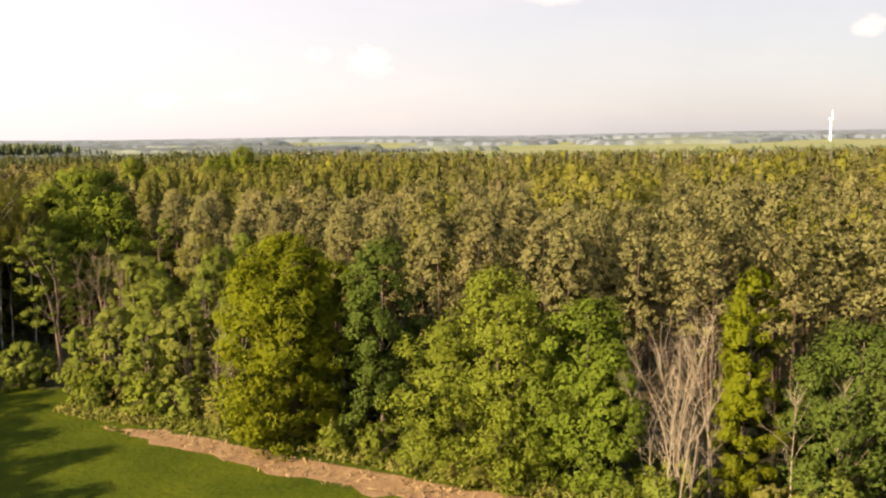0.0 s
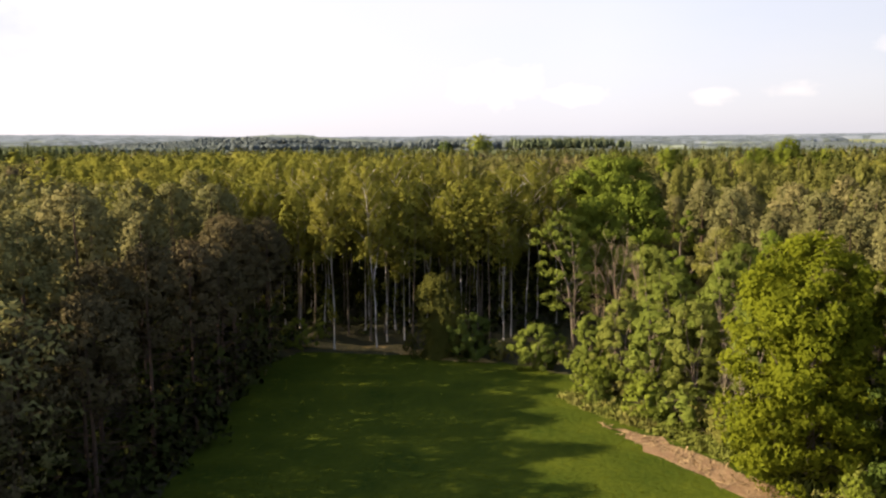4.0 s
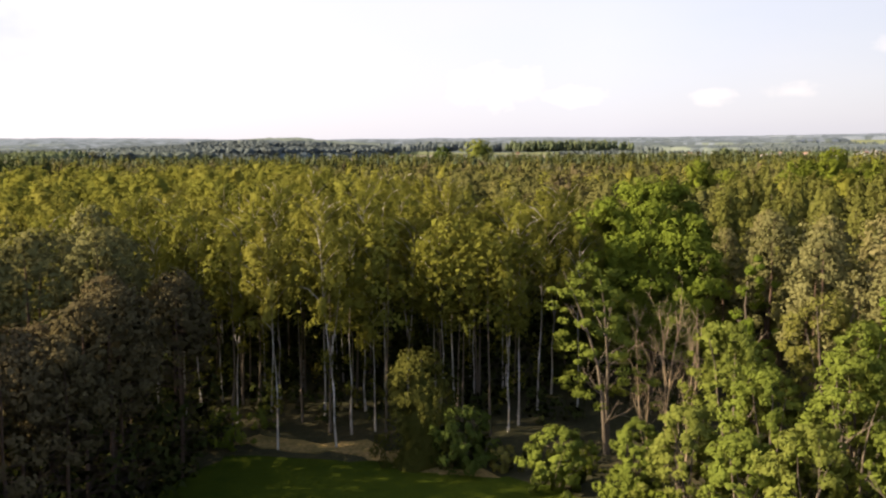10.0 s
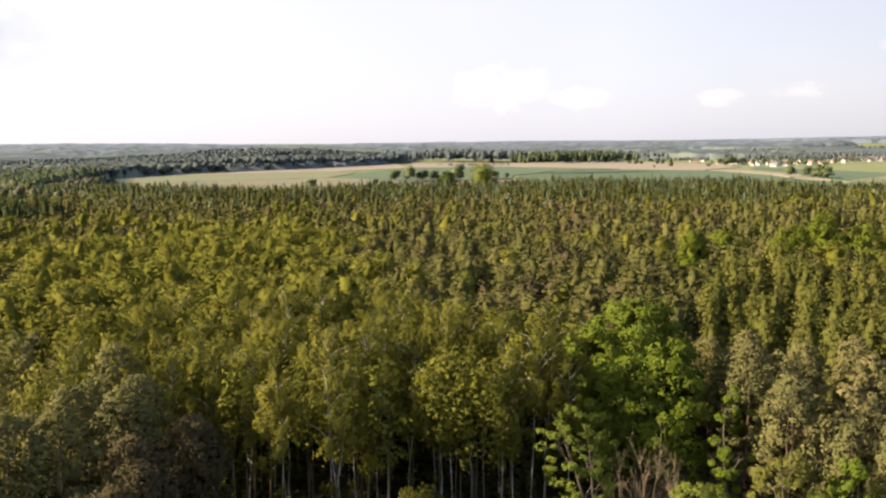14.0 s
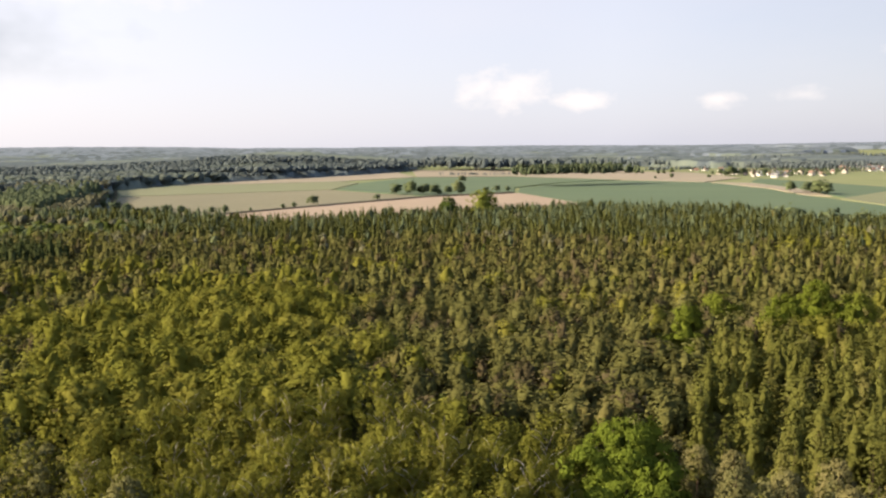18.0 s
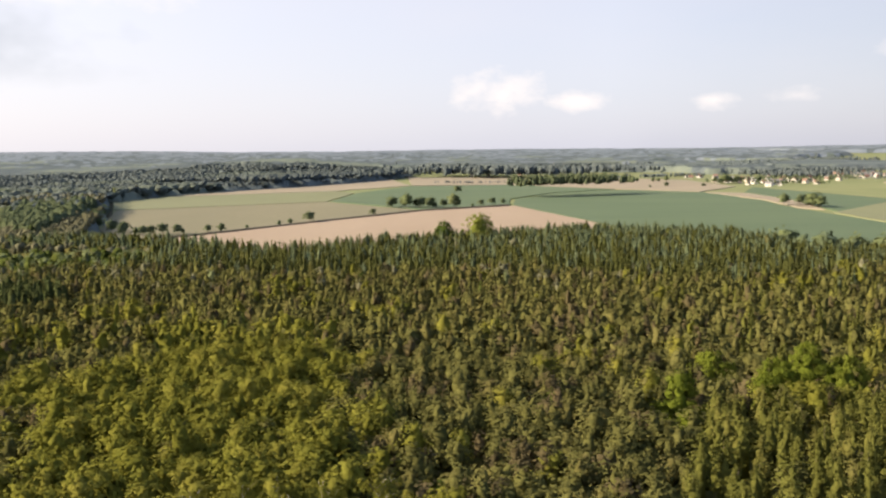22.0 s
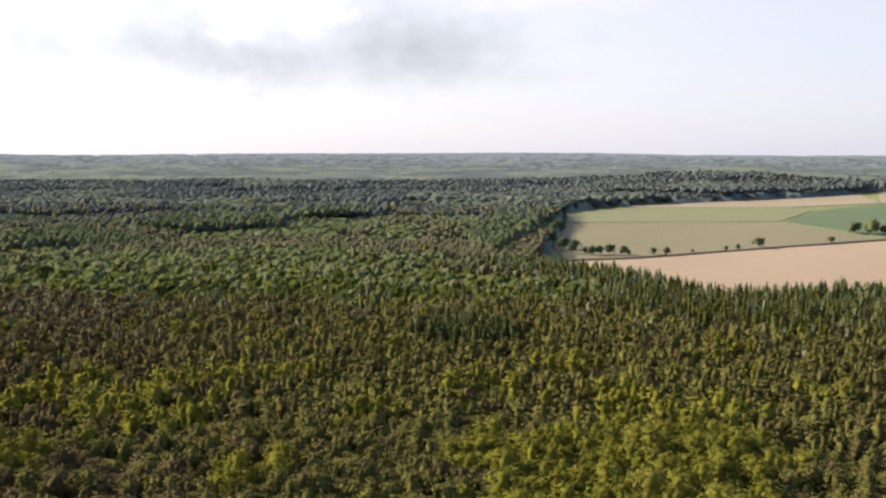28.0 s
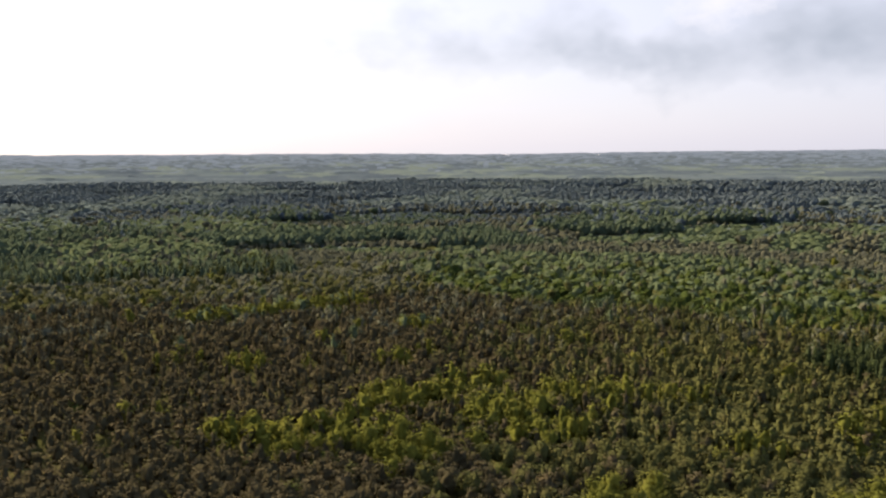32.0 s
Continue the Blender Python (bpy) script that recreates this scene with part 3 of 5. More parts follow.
def template(kind, grade, r):
    """Verts and triangles of one tree's crown."""
    h = KINDS[kind]
    low, wide, size = {"pine": (0.7, 2.0, 0.6), "birch": (0.64, 2.3, 0.65), "spruce": (0.6, 2.0, 0.6), "fir": (0.62, 2.3, 0.65), "larch": (0.54, 2.7, 0.65), "leafy": (0.35, 3.3, 0.9)}[kind]
    if grade == 0:  # the nearest bulk
        fine = kind == "birch"
        wide *= 1.15
        at = dome_clumps(r, h - 0.4, h * (low - 0.12 if fine else low - 0.24), wide, 44 if fine else 30, kind, 0.3)
        at[-1] = (0, 0, h - 0.5)
        flakes = clumps(r, at, wide * r.uniform(0.22, 0.38, len(at)), 24, 0.22, 0.8, 0.8 if fine else 0.0, (0, 0, h * 0.6))
        return flakes, corners(len(flakes))
    n = ({"leafy": 280, "birch": 230, "larch": 210}.get(kind, 120), {"leafy": 60, "birch": 44, "larch": 40}.get(kind, 30), {"leafy": 22}.get(kind, 14), {"leafy": 6}.get(kind, 3))[grade - 1]
    leaf, inner, rings, sides = ((0.6, 0.5, 4, 5), (0.95, 0.55, 3, 4), (1.3, 0.68, 3, 4), (1.7, 0.96, 3, 4))[grade - 1]
    at = dome_clumps(r, h - 0.2, h * (low + 0.05), wide * 1.04, n, kind, 0.5)
    out = unit(at - np.array([0, 0, h * 0.7]))
    if grade < 3:  # leaves gather into boughs
        bough = dome_clumps(r, h - 0.3, h * (low + 0.05), wide * 0.95, max(5, n // 10), kind, 0.5)
        sel = np.arange(n) % 3 > 0
        off = r.normal(size=(n, 3))
        at[sel] = (bough[r.integers(0, len(bough), n)] + off * wide * 0.14)[sel]
        out[sel] = out[sel] * 0.7 + unit(off)[sel] * 0.7
    at[-1] = (0, 0, h - 0.2)
    v = leaves(r, at, out + np.array([0, 0, 0.25]) + r.normal(size=at.shape) * 0.2, size * leaf, size * leaf)
    return clad(v, core(r, kind, h - 0.6, h * low, wide * inner, rings, sides, 0.42))


TEMPLATES = {(k, g): [template(k, g, np.random.default_rng(100 * g + v + 7 * len(k))) for v in range((6, 9, 7, 5, 4)[g])] for k in KINDS for g in range(5)}


def scatter(spacing, r0, r1, seed):
    """Jittered places between two distances, ahead and to the left of the clearing."""
    r = np.random.default_rng(seed)
    a = np.arange(-r1, r1, spacing)
    x, y = np.meshgrid(a, a)
    x, y = x + r.uniform(-0.46, 0.46, x.shape) * spacing, y + r.uniform(-0.46, 0.46, x.shape) * spacing
    x[::2] += spacing / 2
    x, y = x.ravel(), y.ravel()
    d, way = np.hypot(x - 5, y - 5), np.degrees(np.arctan2(-x, y + 20))
    ok = (d >= r0) & (d < r1) & (way > -64) & (way < np.where(d < 220, 112, 90)) & ~inside(x, y, MEADOW) & ~inside(x, y, FIELDS) & ~inside(x, y, EDGE)
    return x[ok], y[ok]


def kind_at(x, y):
    """Which kind of tree grows at each place."""
    r = np.random.default_rng(11)
    u = r.uniform(0, 1, x.shape)
    k = np.full(x.shape, "pine", dtype="<U8")
    d = np.hypot(x, y)
    patch = wave(x, y, 34, 0.4)
    k[(patch > 0.5) & (u < 0.5) & (x > -60)] = "birch"
    k[(patch > 0.78) & (u < 0.7) & (x > -60)] = "birch"
    k[u < np.where(x > -60, 0.035, 0.015)] = "birch"
    k[(u > 0.975) & (d > 90)] = "leafy"
    for cx, cy, cr in CLUMPS:
        k[(np.hypot(x - cx, y - cy) < cr) & (u < 0.8)] = "birch"
    k[(np.abs(x + 330) < 9) & (y > 118) & (y < 200) & (u < 0.8)] = "birch"
    k[inside(x + r.normal(0, 4.5, x.shape), y + r.normal(0, 4.5, x.shape), BIRCHES) & (u < np.where(y < 125, 1.0, 0.93))] = "birch"
    k[(x > -30) & (x < 12) & (y > 64) & (y < 112)] = "birch"
    k[inside(x, y, LARCHES) & (u < 0.9)] = "larch"
    k[(x > 22) & (y > 60) & (y < 92) & (k == "birch") & (u > 0.2)] = "pine"
    k[(x > 60) & (y > 152) & (d < 600) & (u < 0.25)] = "larch"
    k[inside(x, y, SPRUCES) & (u < 0.93)] = "spruce"
    k[inside(x, y, LEAFY) & (u < 0.93)] = "leafy"
    far = (d > 470) & (x < 0)
    of = stand(x, y, 150)
    k[far & (of > 0.45) & (u < 0.9)] = "fir"
    k[far & (of > 0.62) & (u < 0.9)] = "spruce"
    k[far & (of > 0.76) & (u < 0.9)] = "leafy"
    for poly in DARK:
        k[inside(x, y, poly)] = "fir"
    for poly in CLEARINGS:
        k[inside(x, y, poly)] = "leafy"
    k[inside(x, y, YOUNG) | inside(x, y, [(-830, 790), (-734, 890), (-590, 720), (-700, 700)]) | inside(x, y, [(-345, 510), (-315, 520), (-340, 600), (-420, 640)])] = "leafy"
    return k


def stand(x, y, s):
    """A number from 0 to 1 for the stand of wood at each place; stands are s metres across, with uneven edges."""
    u, v = x + 0.3 * s * wave(x, y, 0.8 * s, 0.5), y + 0.3 * s * wave(x, y, 0.9 * s, 1.5)
    j = np.floor(v / (0.75 * s))
    return np.sin(np.floor(u / s + 0.37 * j) * 12.9898 + j * 78.233) * 43758.5453 % 1.0


def height_at(x, y):
    """How tall the trees grow there, against the usual."""
    # pines behind the left rim are raised to cast shade on its tops
    t = 1.0 + 0.05 * wave(x, y, 60, 0.9) + 0.1 * ((x < -18) & (x > -60) & (y < 72))
    t = np.where((np.hypot(x, y) > 470) & (x < 0), 0.72 + 0.45 * (stand(x, y, 150) * 7.3 % 1.0), t)
    for poly in DARK:
        t = np.where(inside(x, y, poly), np.where(x > -200, 1.1, 1.06), t)
    for poly in CLEARINGS:  # low growth, sized to fit the camera's view by hiding dark walls behind
        t = np.where(inside(x, y, poly), 0.8, t)
    t = np.where(inside(x, y, YOUNG), 0.78, t)
    return np.where(inside(x, y, LEAFY), 1.0, t)


TAKEN = []  # places of the single trees, kept free of the bulk


def grow(name, label, kind, mat, x, y, grade, seed, tall=1.0, spread=1.0):
    """All trees of one kind and grade as one object."""
    r = np.random.default_rng(seed)
    vs, fs, tints, ways, start = [], [], [], [], 0
    pick = r.integers(0, len(TEMPLATES[kind, grade]), len(x))
    for v, (t, f) in enumerate(TEMPLATES[kind, grade]):
        ids = np.flatnonzero(pick == v)
        if not len(ids):
            continue
        s = np.clip(r.normal(1.0, 0.06, len(ids)), 0.82, 1.14) * tall * height_at(x[ids], y[ids])
        wide = tall * spread * r.uniform(0.72, 1.28, len(ids))
        a = r.uniform(0, 2 * np.pi, len(ids))
        c, sn = np.cos(a)[:, None], np.sin(a)[:, None]
        px = (t[:, 0] * c - t[:, 1] * sn) * wide[:, None] + x[ids][:, None]
        py = (t[:, 0] * sn + t[:, 1] * c) * wide[:, None] + y[ids][:, None]
        pz = t[:, 2] * s[:, None] + land(x[ids], y[ids])[:, None]
        vs.append(np.stack([px, py, pz], -1).reshape(-1, 3))
        fs.append((f[None] + (start + np.arange(len(ids)) * len(t))[:, None, None]).reshape(-1, 3))
        start += len(ids) * len(t)
        # far crowns' normals lean upwards, flattening contrast as haze does
        w = swell(t, 0.35, (0.35, 0.4, 0.5, 1.2, 3.0)[grade])
        ways.append(np.stack([w[:, 0] * c - w[:, 1] * sn, w[:, 0] * sn + w[:, 1] * c, np.broadcast_to(w[:, 2], (len(ids), len(t)))], -1).reshape(-1, 3))
        tints.append(np.repeat(r.uniform(0, 1, len(ids)), len(t)))
    return tagged(new(name, mesh_of(name, np.concatenate(vs), np.concatenate(fs), mat, np.concatenate(tints), True, np.concatenate(ways))), label, "forest", kind="stuff")


def clear_of_taken(x, y):
    ok = np.ones(len(x), bool)
    for tx, ty, tr in TAKEN:
        ok &= np.hypot(x - tx, y - ty) > tr
    return ok


# ---- single trees round the clearing ----
def tree(name, label, trunk, crown, bark, leaf, limbs=(), category="tree", crown_label="", wood=None):
    """A tree at the origin: an empty with trunk, boughs and crown under it."""
    root = tagged(new(name), label, category)
    if trunk is not None:
        part("trunk", mesh_of("trunk", *trunk, bark, smooth=True), bark, root)
    for v, f in limbs:
        part("bough", mesh_of("bough", v, f, wood or bark, smooth=True), wood or bark, root)
    if crown is not None:
        part("crown", mesh_of("crown", *crown, leaf, smooth=True, out=swell(crown[0])), leaf, root, crown_label)
    return root


GROUPS = {"pine_tree": "pines round the clearing", "birch_tree": "birches at the head of the clearing", "larch_tree": "larches behind the oak", "alder_tree": "alders at the meadow edge",
          "shrub": "shrubs at the wood's edge", "bare_tree": "bare trees at the wood's edge", "field_tree": "trees in the fields", "house": "village houses"}


def put(ob, x, y, turn=0.0, s=1.0, wide=1.0, first=False, radius=2.0):
    """Moves the first of a kind to its place, or sets a copy there."""
    m = Matrix.LocRotScale((x, y, float(land(x, y))), Euler((0, 0, turn)), (s * wide, s * wide, s))
    TAKEN.append((x, y, radius))
    if first:
        tagged(ob, group=GROUPS.get(ob.name.split(".")[0], ""))
        ob.matrix_basis = m
        return ob
    made = copy_thing(ob, m)
    made.matrix_basis = m
    return made


def pine(seed, h=14.5, low=0.3, radius=2.5, per=30, inner=0.6, dead=6, leaf="litpine"):
    """Needle tufts at the ends of rising boughs, bare dead boughs below."""
    r = np.random.default_rng(seed)
    line, rad = stem(r, h * 0.97, 0.17, 0.5)
    n = 78
    u = ((np.arange(n) + r.uniform(0, 1, n)) / n) ** 0.8
    a = np.arange(n) * 2.4 + r.uniform(-0.5, 0.5, n)
    reach = radius * ROUND["pine"](np.clip(u, 0, 0.97)) * np.sqrt(r.uniform(0.3, 1.1, n))
    at = np.stack([reach * np.cos(a), reach * np.sin(a), h * low + (h * (1 - low) - 0.4) * u], 1)
    at[-1] = (0, 0, h - 0.35)
    crown = clumps(r, at, r.uniform(0.38, 0.72, n), per, 0.165, 0.75, 0.0, (0, 0, h * 0.55), 0.6)
    crown = clad(crown, core(r, "pine", h - 1.6, h * low + 0.7, radius * inner, 8, 7, 0.35)) if inner else (crown, corners(len(crown)))
    limbs = []
    for k in range(dead):
        z = h * r.uniform(0.12, low + 0.12)
        b = r.uniform(0, 6.28)
        limbs.append(joined(limb(r, (0, 0, z), (math.cos(b), math.sin(b), 0.0), r.uniform(1.8, 3.4), 0.03, 5 if dead > 8 else 2, 1)))
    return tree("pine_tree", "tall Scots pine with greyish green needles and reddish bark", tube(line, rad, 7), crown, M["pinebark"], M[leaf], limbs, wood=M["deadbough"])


def birch(seed, h=17.0, low=0.52, radius=2.0, lean=(0.0, 0.0), fork=False):
    """A thin white stem, rising boughs, and leaves hanging from them in loose clumps."""
    r = np.random.default_rng(seed)
    line, rad = stem(r, h * 0.97, 0.072, 0.8, lean=lean, steps=9)
    at, limbs = [], []
    for k in range(19):
        s = low + (0.93 - low) * (k + r.uniform(0, 1)) / 19
        i = min(int(s / 0.97 * 8), 7)
        b = k * 2.4 + r.uniform(-0.6, 0.6)
        foot = line[i] + (line[i + 1] - line[i]) * (s / 0.97 * 8 - i)
        reach = radius * math.sin(math.pi * (0.24 + 0.6 * (s - low) / (1 - low))) ** 0.7
        end = foot + np.array([math.cos(b) * reach, math.sin(b) * reach, reach * r.uniform(0.7, 1.1)])
        bow = (foot + end) / 2 + np.array([0, 0, 0.35])
        limbs.append(tube([foot, bow, end], [0.035, 0.024, 0.008], 4))
        for f in (0.3, 0.55, 0.8, 1.0):
            at.append(foot + (end - foot) * f + r.normal(0, 0.22, 3) + np.array([0, 0, 0.25 - 0.4 * f]))
    for k in range(3):  # stray sprigs low on the stem
        i = int(r.integers(2, 4))
        at.append(line[i] + r.normal(0, 0.4, 3))
    at.append(np.array([line[-1][0], line[-1][1], h - 0.4]))
    at = np.array(at)
    crown = clumps(r, at, r.uniform(0.3, 0.6, len(at)), 66, 0.14, 0.9, 1.0, (0, 0, h * 0.66), 0.4)
    crown = (crown, corners(len(crown)))
    if fork:
        i = 3
        limbs.append(tube([line[i], line[i] + np.array([0.5, 0.1, h * 0.16]), line[i] + np.array([0.9, 0.1, h * 0.34])], [0.06, 0.045, 0.015], 5))
    return tree("birch_tree", "slender silver birch with white trunk and hanging yellow-green leaves", tube(line, rad, 7), crown, M["birchbark"], M["birch"], limbs)


def larch(seed, h=16.5):
    r = np.random.default_rng(seed)
    line, rad = stem(r, h * 0.97, 0.19, 0.3)
    at = dome_clumps(r, h - 0.4, h * 0.14, 2.4, 60, "larch", 0.3)
    at[-1] = (0, 0, h - 0.3)
    crown = clumps(r, at, r.uniform(0.4, 0.75, 60), 22, 0.27, 0.7, 0.4, (0, 0, h * 0.4))
    crown = clad(crown, core(r, "larch", h - 1.0, h * 0.14, 1.5, 9, 8, 0.3))
    return tree("larch_tree", "conical larch with soft yellowish green needles", tube(line, rad, 6), crown, M["bark"], M["larch"])


def broadleaf(seed, name, label, leaf, h, low, radius, count, per, size, bark="bark", boughs=6, lean=(0, 0), clump=0.17, inner=0.5, stems=1, flat=0.8, masses=1):
    """A broad tree: leaf clumps through an uneven crown of one or more masses, on boughs from one or more stems."""
    r = np.random.default_rng(seed)
    root = tagged(new(name), label, "tree")
    lines, pieces, ways = [], [], []
    for k in range(stems):
        b = k * 2.4 + seed
        out = radius * 0.5 * (stems > 1)
        line, rad = stem(r, h * r.uniform(0.78, 0.95), (0.1 + h * 0.011) / math.sqrt(stems), 0.7, lean=(lean[0] + out * math.cos(b), lean[1] + out * math.sin(b)))
        part("trunk", mesh_of("trunk", *tube(line, rad, 7), M[bark], smooth=True), M[bark], root)
        lines.append(line)
    for k in range(masses):
        top = h if k == 0 else h * r.uniform(0.6, 0.93)
        wide = radius * (1.0 if masses == 1 else 0.74 if k == 0 else r.uniform(0.42, 0.58))
        b = k * 2.3 + seed
        off = np.array([math.cos(b), math.sin(b), 0]) * (0 if k == 0 else radius * r.uniform(0.5, 0.72))
        n = round(count * (1 if masses == 1 else (0.5, 0.5 * 1.6 / masses)[k > 0]))
        at = dome_clumps(r, top - radius * clump, low, wide, n, "leafy", 0.3)
        at[-1] = (0, 0, top - radius * clump)
        flakes = clumps(r, at, radius * clump * r.uniform(0.65, 1.35, n), per, size, flat, 0.0, (0, 0, low + 0.45 * (top - low))) + off
        pieces.append((flakes, corners(len(flakes))))
        ways.append(swell(flakes))
        if inner:
            v, f = core(r, "leafy", top - wide * 0.4, low + 0.5, wide * inner, 9, 9, 0.35)
            pieces.append((v + off, f))
            ways.append(swell(v))
    v, f = joined(pieces)
    v[:, :2] += np.outer((np.clip(v[:, 2], 0, h) / h) ** 2, lean)
    v[:, 2] = np.maximum(v[:, 2], 0.05)
    part("crown", mesh_of("crown", v, f, M[leaf], smooth=True, out=np.concatenate(ways)), M[leaf], root)
    for k in range(boughs):
        line = lines[k % stems]
        i = int(r.uniform(0.2, 0.75) * 6)
        b = k * 2.4 + r.uniform(-0.4, 0.4)
        v, f = joined(limb(r, line[i], (math.cos(b), math.sin(b), r.uniform(0.5, 1.2)), radius * r.uniform(0.7, 1.0), 0.06, 4, 1))
        part("bough", mesh_of("bough", v, f, M[bark], smooth=True), M[bark], root)
    return root


def bare_tree(seed, h, stems=1, spread=0.5, label="dead leafless tree with bleached grey branches", fine=3, wood="deadwood", open_=0.75):
    r = np.random.default_rng(seed)
    root = tagged(new("bare_tree"), label, "dead tree")
    for k in range(stems):
        a = r.uniform(0, 6.28)
        line, rad = stem(r, h * r.uniform(0.75, 1.0), 0.055, 0.9, lean=(math.cos(a) * spread * h * 0.25 * (stems > 1), math.sin(a) * spread * h * 0.25 * (stems > 1)))
        trunk = part("trunk", mesh_of("trunk", *tube(line, rad, 6), M[wood], smooth=True), M[wood], root)
        for q_ in range(15):
            s = r.uniform(0.22, 0.95)
            i = min(5, int(s * 6))
            b = r.uniform(0, 6.28)
            v, f = joined(limb(r, line[i] + (line[i + 1] - line[i]) * (s * 6 - i), (math.cos(b) * open_, math.sin(b) * open_, 1.0), h * r.uniform(0.16, 0.34) * (1.15 - s * 0.6), 0.016, fine, 2))
            part("branch", mesh_of("branch", v, f, M[wood]), M[wood], root)
    return root


def shrub(seed, leaf, h, radius, count, size, label, name="shrub", n=36):
    r = np.random.default_rng(seed)
    at = dome_clumps(r, h - 0.2, 0.1, radius, n, "leafy", 0.2)
    crown = clumps(r, at, radius * r.uniform(0.6, 1.3, n) * 1.35 / math.sqrt(n), count // n, size, 0.9, 0.0, (0, 0, h * 0.3))
    crown = clad(crown, core(r, "leafy", h * 0.6, 0.05, radius * 0.3, 5, 6, 0.35))
    crown[0][:, 2] = np.maximum(crown[0][:, 2], 0.03)
    limbs = [joined(limb(r, (0, 0, -0.05), (r.normal(0, 0.5), r.normal(0, 0.5), 1), h * 0.9, 0.03, 3, 1)) for k in range(5)]
    return tree(name, label, None, crown, M["bark"], M[leaf], limbs, "shrub")


# broad trees along the sunny edge
put(broadleaf(1, "lime_tree", "broad bright yellow-green lime tree at the meadow edge", "lime", 15.0, 0.5, 5.0, 420, 110, 0.175, masses=6, clump=0.15, inner=0), 23.2, 41.0, 0.3, first=True, radius=5.5)
# dark leaf colour here stands in for the shaded side of the lime
put(broadleaf(2, "hornbeam_tree", "dark green hornbeam, the lime's shade painted into its leaves", "shade", 14.6, 0.6, 4.2, 230, 100, 0.18, masses=4, inner=0), 28.6, 37.5, 1.3, first=True, radius=4.5)
put(broadleaf(3, "chestnut_tree", "wide mid-green chestnut tree reaching down to the straw", "chestnut", 13.4, 0.3, 5.4, 400, 90, 0.155, masses=6, clump=0.15, inner=0), 31.4, 27.2, 0.9, first=True, radius=5.5)
put(broadleaf(4, "chestnut_tree", "rounded green chestnut tree beside a larger one", "oak", 11.8, 0.3, 4.2, 280, 100, 0.175, masses=4, inner=0), 34.6, 22.8, 2.2, first=True, radius=4.0)
put(broadleaf(5, "lime_tree", "narrow glowing yellow-green lime tree", "lime", 13.6, 0.5, 2.7, 200, 100, 0.165, masses=3, inner=0), 41.0, 16.2, 0.1, first=True, radius=3.5)
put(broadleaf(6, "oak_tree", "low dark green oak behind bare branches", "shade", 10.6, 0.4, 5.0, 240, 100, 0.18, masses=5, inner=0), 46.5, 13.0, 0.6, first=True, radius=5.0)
put(broadleaf(7, "oak_tree", "big domed oak with dense fresh green leaves", "oak", 18.8, 3.6, 6.8, 680, 90, 0.22, masses=5, clump=0.125, inner=0), 19.3, 89.5, 0.0, first=True, radius=6.0)
put(broadleaf(8, "oak_tree", "slim green oak below the domed one", "oak", 13.2, 1.0, 2.4, 70, 80, 0.17, masses=2, inner=0), 25.2, 80.0, 0.0, first=True, radius=3.0)
put(broadleaf(9, "maple_tree", "open light green maple with bare leaning stem", "alder", 13.8, 3.6, 3.4, 110, 60, 0.15, boughs=12, lean=(-1.6, -0.8), inner=0, flat=0.6, clump=0.14, stems=2), 13.2, 73.6, 0.0, first=True, radius=3.0)
put(broadleaf(10, "willow_tree", "olive green rounded willow", "olive", 12.8, 1.5, 3.4, 120, 84, 0.155, masses=3, stems=3, inner=0), 25.0, 65.5, 0.0, first=True, radius=3.8)
put(broadleaf(11, "willow_tree", "olive green slim willow", "olive", 11.2, 1.5, 2.5, 70, 84, 0.155, stems=2, inner=0), 32.5, 62.0, 0.7, first=True, radius=3.0)
put(broadleaf(12, "maple_tree", "upright bright green maple among the willows", "oak", 12.6, 1.2, 2.3, 150, 70, 0.16, masses=2, inner=0), 28.6, 65.0, 0.4, first=True, radius=2.6)
for k, (x, y, h, w) in enumerate(((18.6, 64.0, 11.4, 2.7), (15.4, 60.2, 7.6, 2.2), (19.6, 60.0, 9.8, 2.6), (19.4, 53.4, 8.6, 2.5), (22.6, 56.6, 11.2, 2.8), (13.4, 63.4, 5.6, 1.6),
                                  (23.4, 51.0, 9.6, 2.5), (17.0, 56.0, 7.4, 2.3), (26.6, 54.0, 11.6, 2.8), (20.6, 66.8, 9.6, 2.2), (24.6, 60.4, 12.0, 2.4))):
    put(broadleaf(20 + k, "alder_tree", "loose light green young alder with thin pale stems", "alder", h, h * 0.14, w, 190, 56, 0.13, boughs=4, inner=0, stems=3, flat=0.8, clump=0.135,
                  bark="bark"), x, y, k * 1.1, first=True, radius=2.6)
put(broadleaf(32, "oak_tree", "rounded bright oak rising over the pines", "chestnut", 19.4, 4.0, 5.0, 190, 60, 0.3, masses=3, inner=0.3), 38.6, 150.5, 0.0, first=True, radius=5.0)
for k, (x, y, h) in enumerate(((57.5, 160.5, 16.4), (64.5, 165.5, 17.8), (71.0, 164.0, 16.0), (50.0, 176.0, 14.5))):
    put(broadleaf(33 + k, "oak_tree", "broad green oak in a group over the pines", "chestnut", h * 1.18, 4.0, 6.0, 190, 60, 0.32, masses=3, inner=0.3), x, y, k, first=True, radius=4.8)

# bare and dead trees
put(bare_tree(41, 11.6, 3, 0.9), 36.4, 17.6, 0.0, first=True)
put(bare_tree(42, 12.2, 3, 0.8), 37.8, 18.8, 0.0, first=True)
put(bare_tree(43, 10.4, 1), 35.2, 16.2, 0.0, first=True)
put(bare_tree(44, 9.2, 2, 0.5), 43.2, 11.6, 0.0, first=True)
put(bare_tree(52, 10.8, 2, 0.7), 38.9, 17.2, 0.0, first=True)
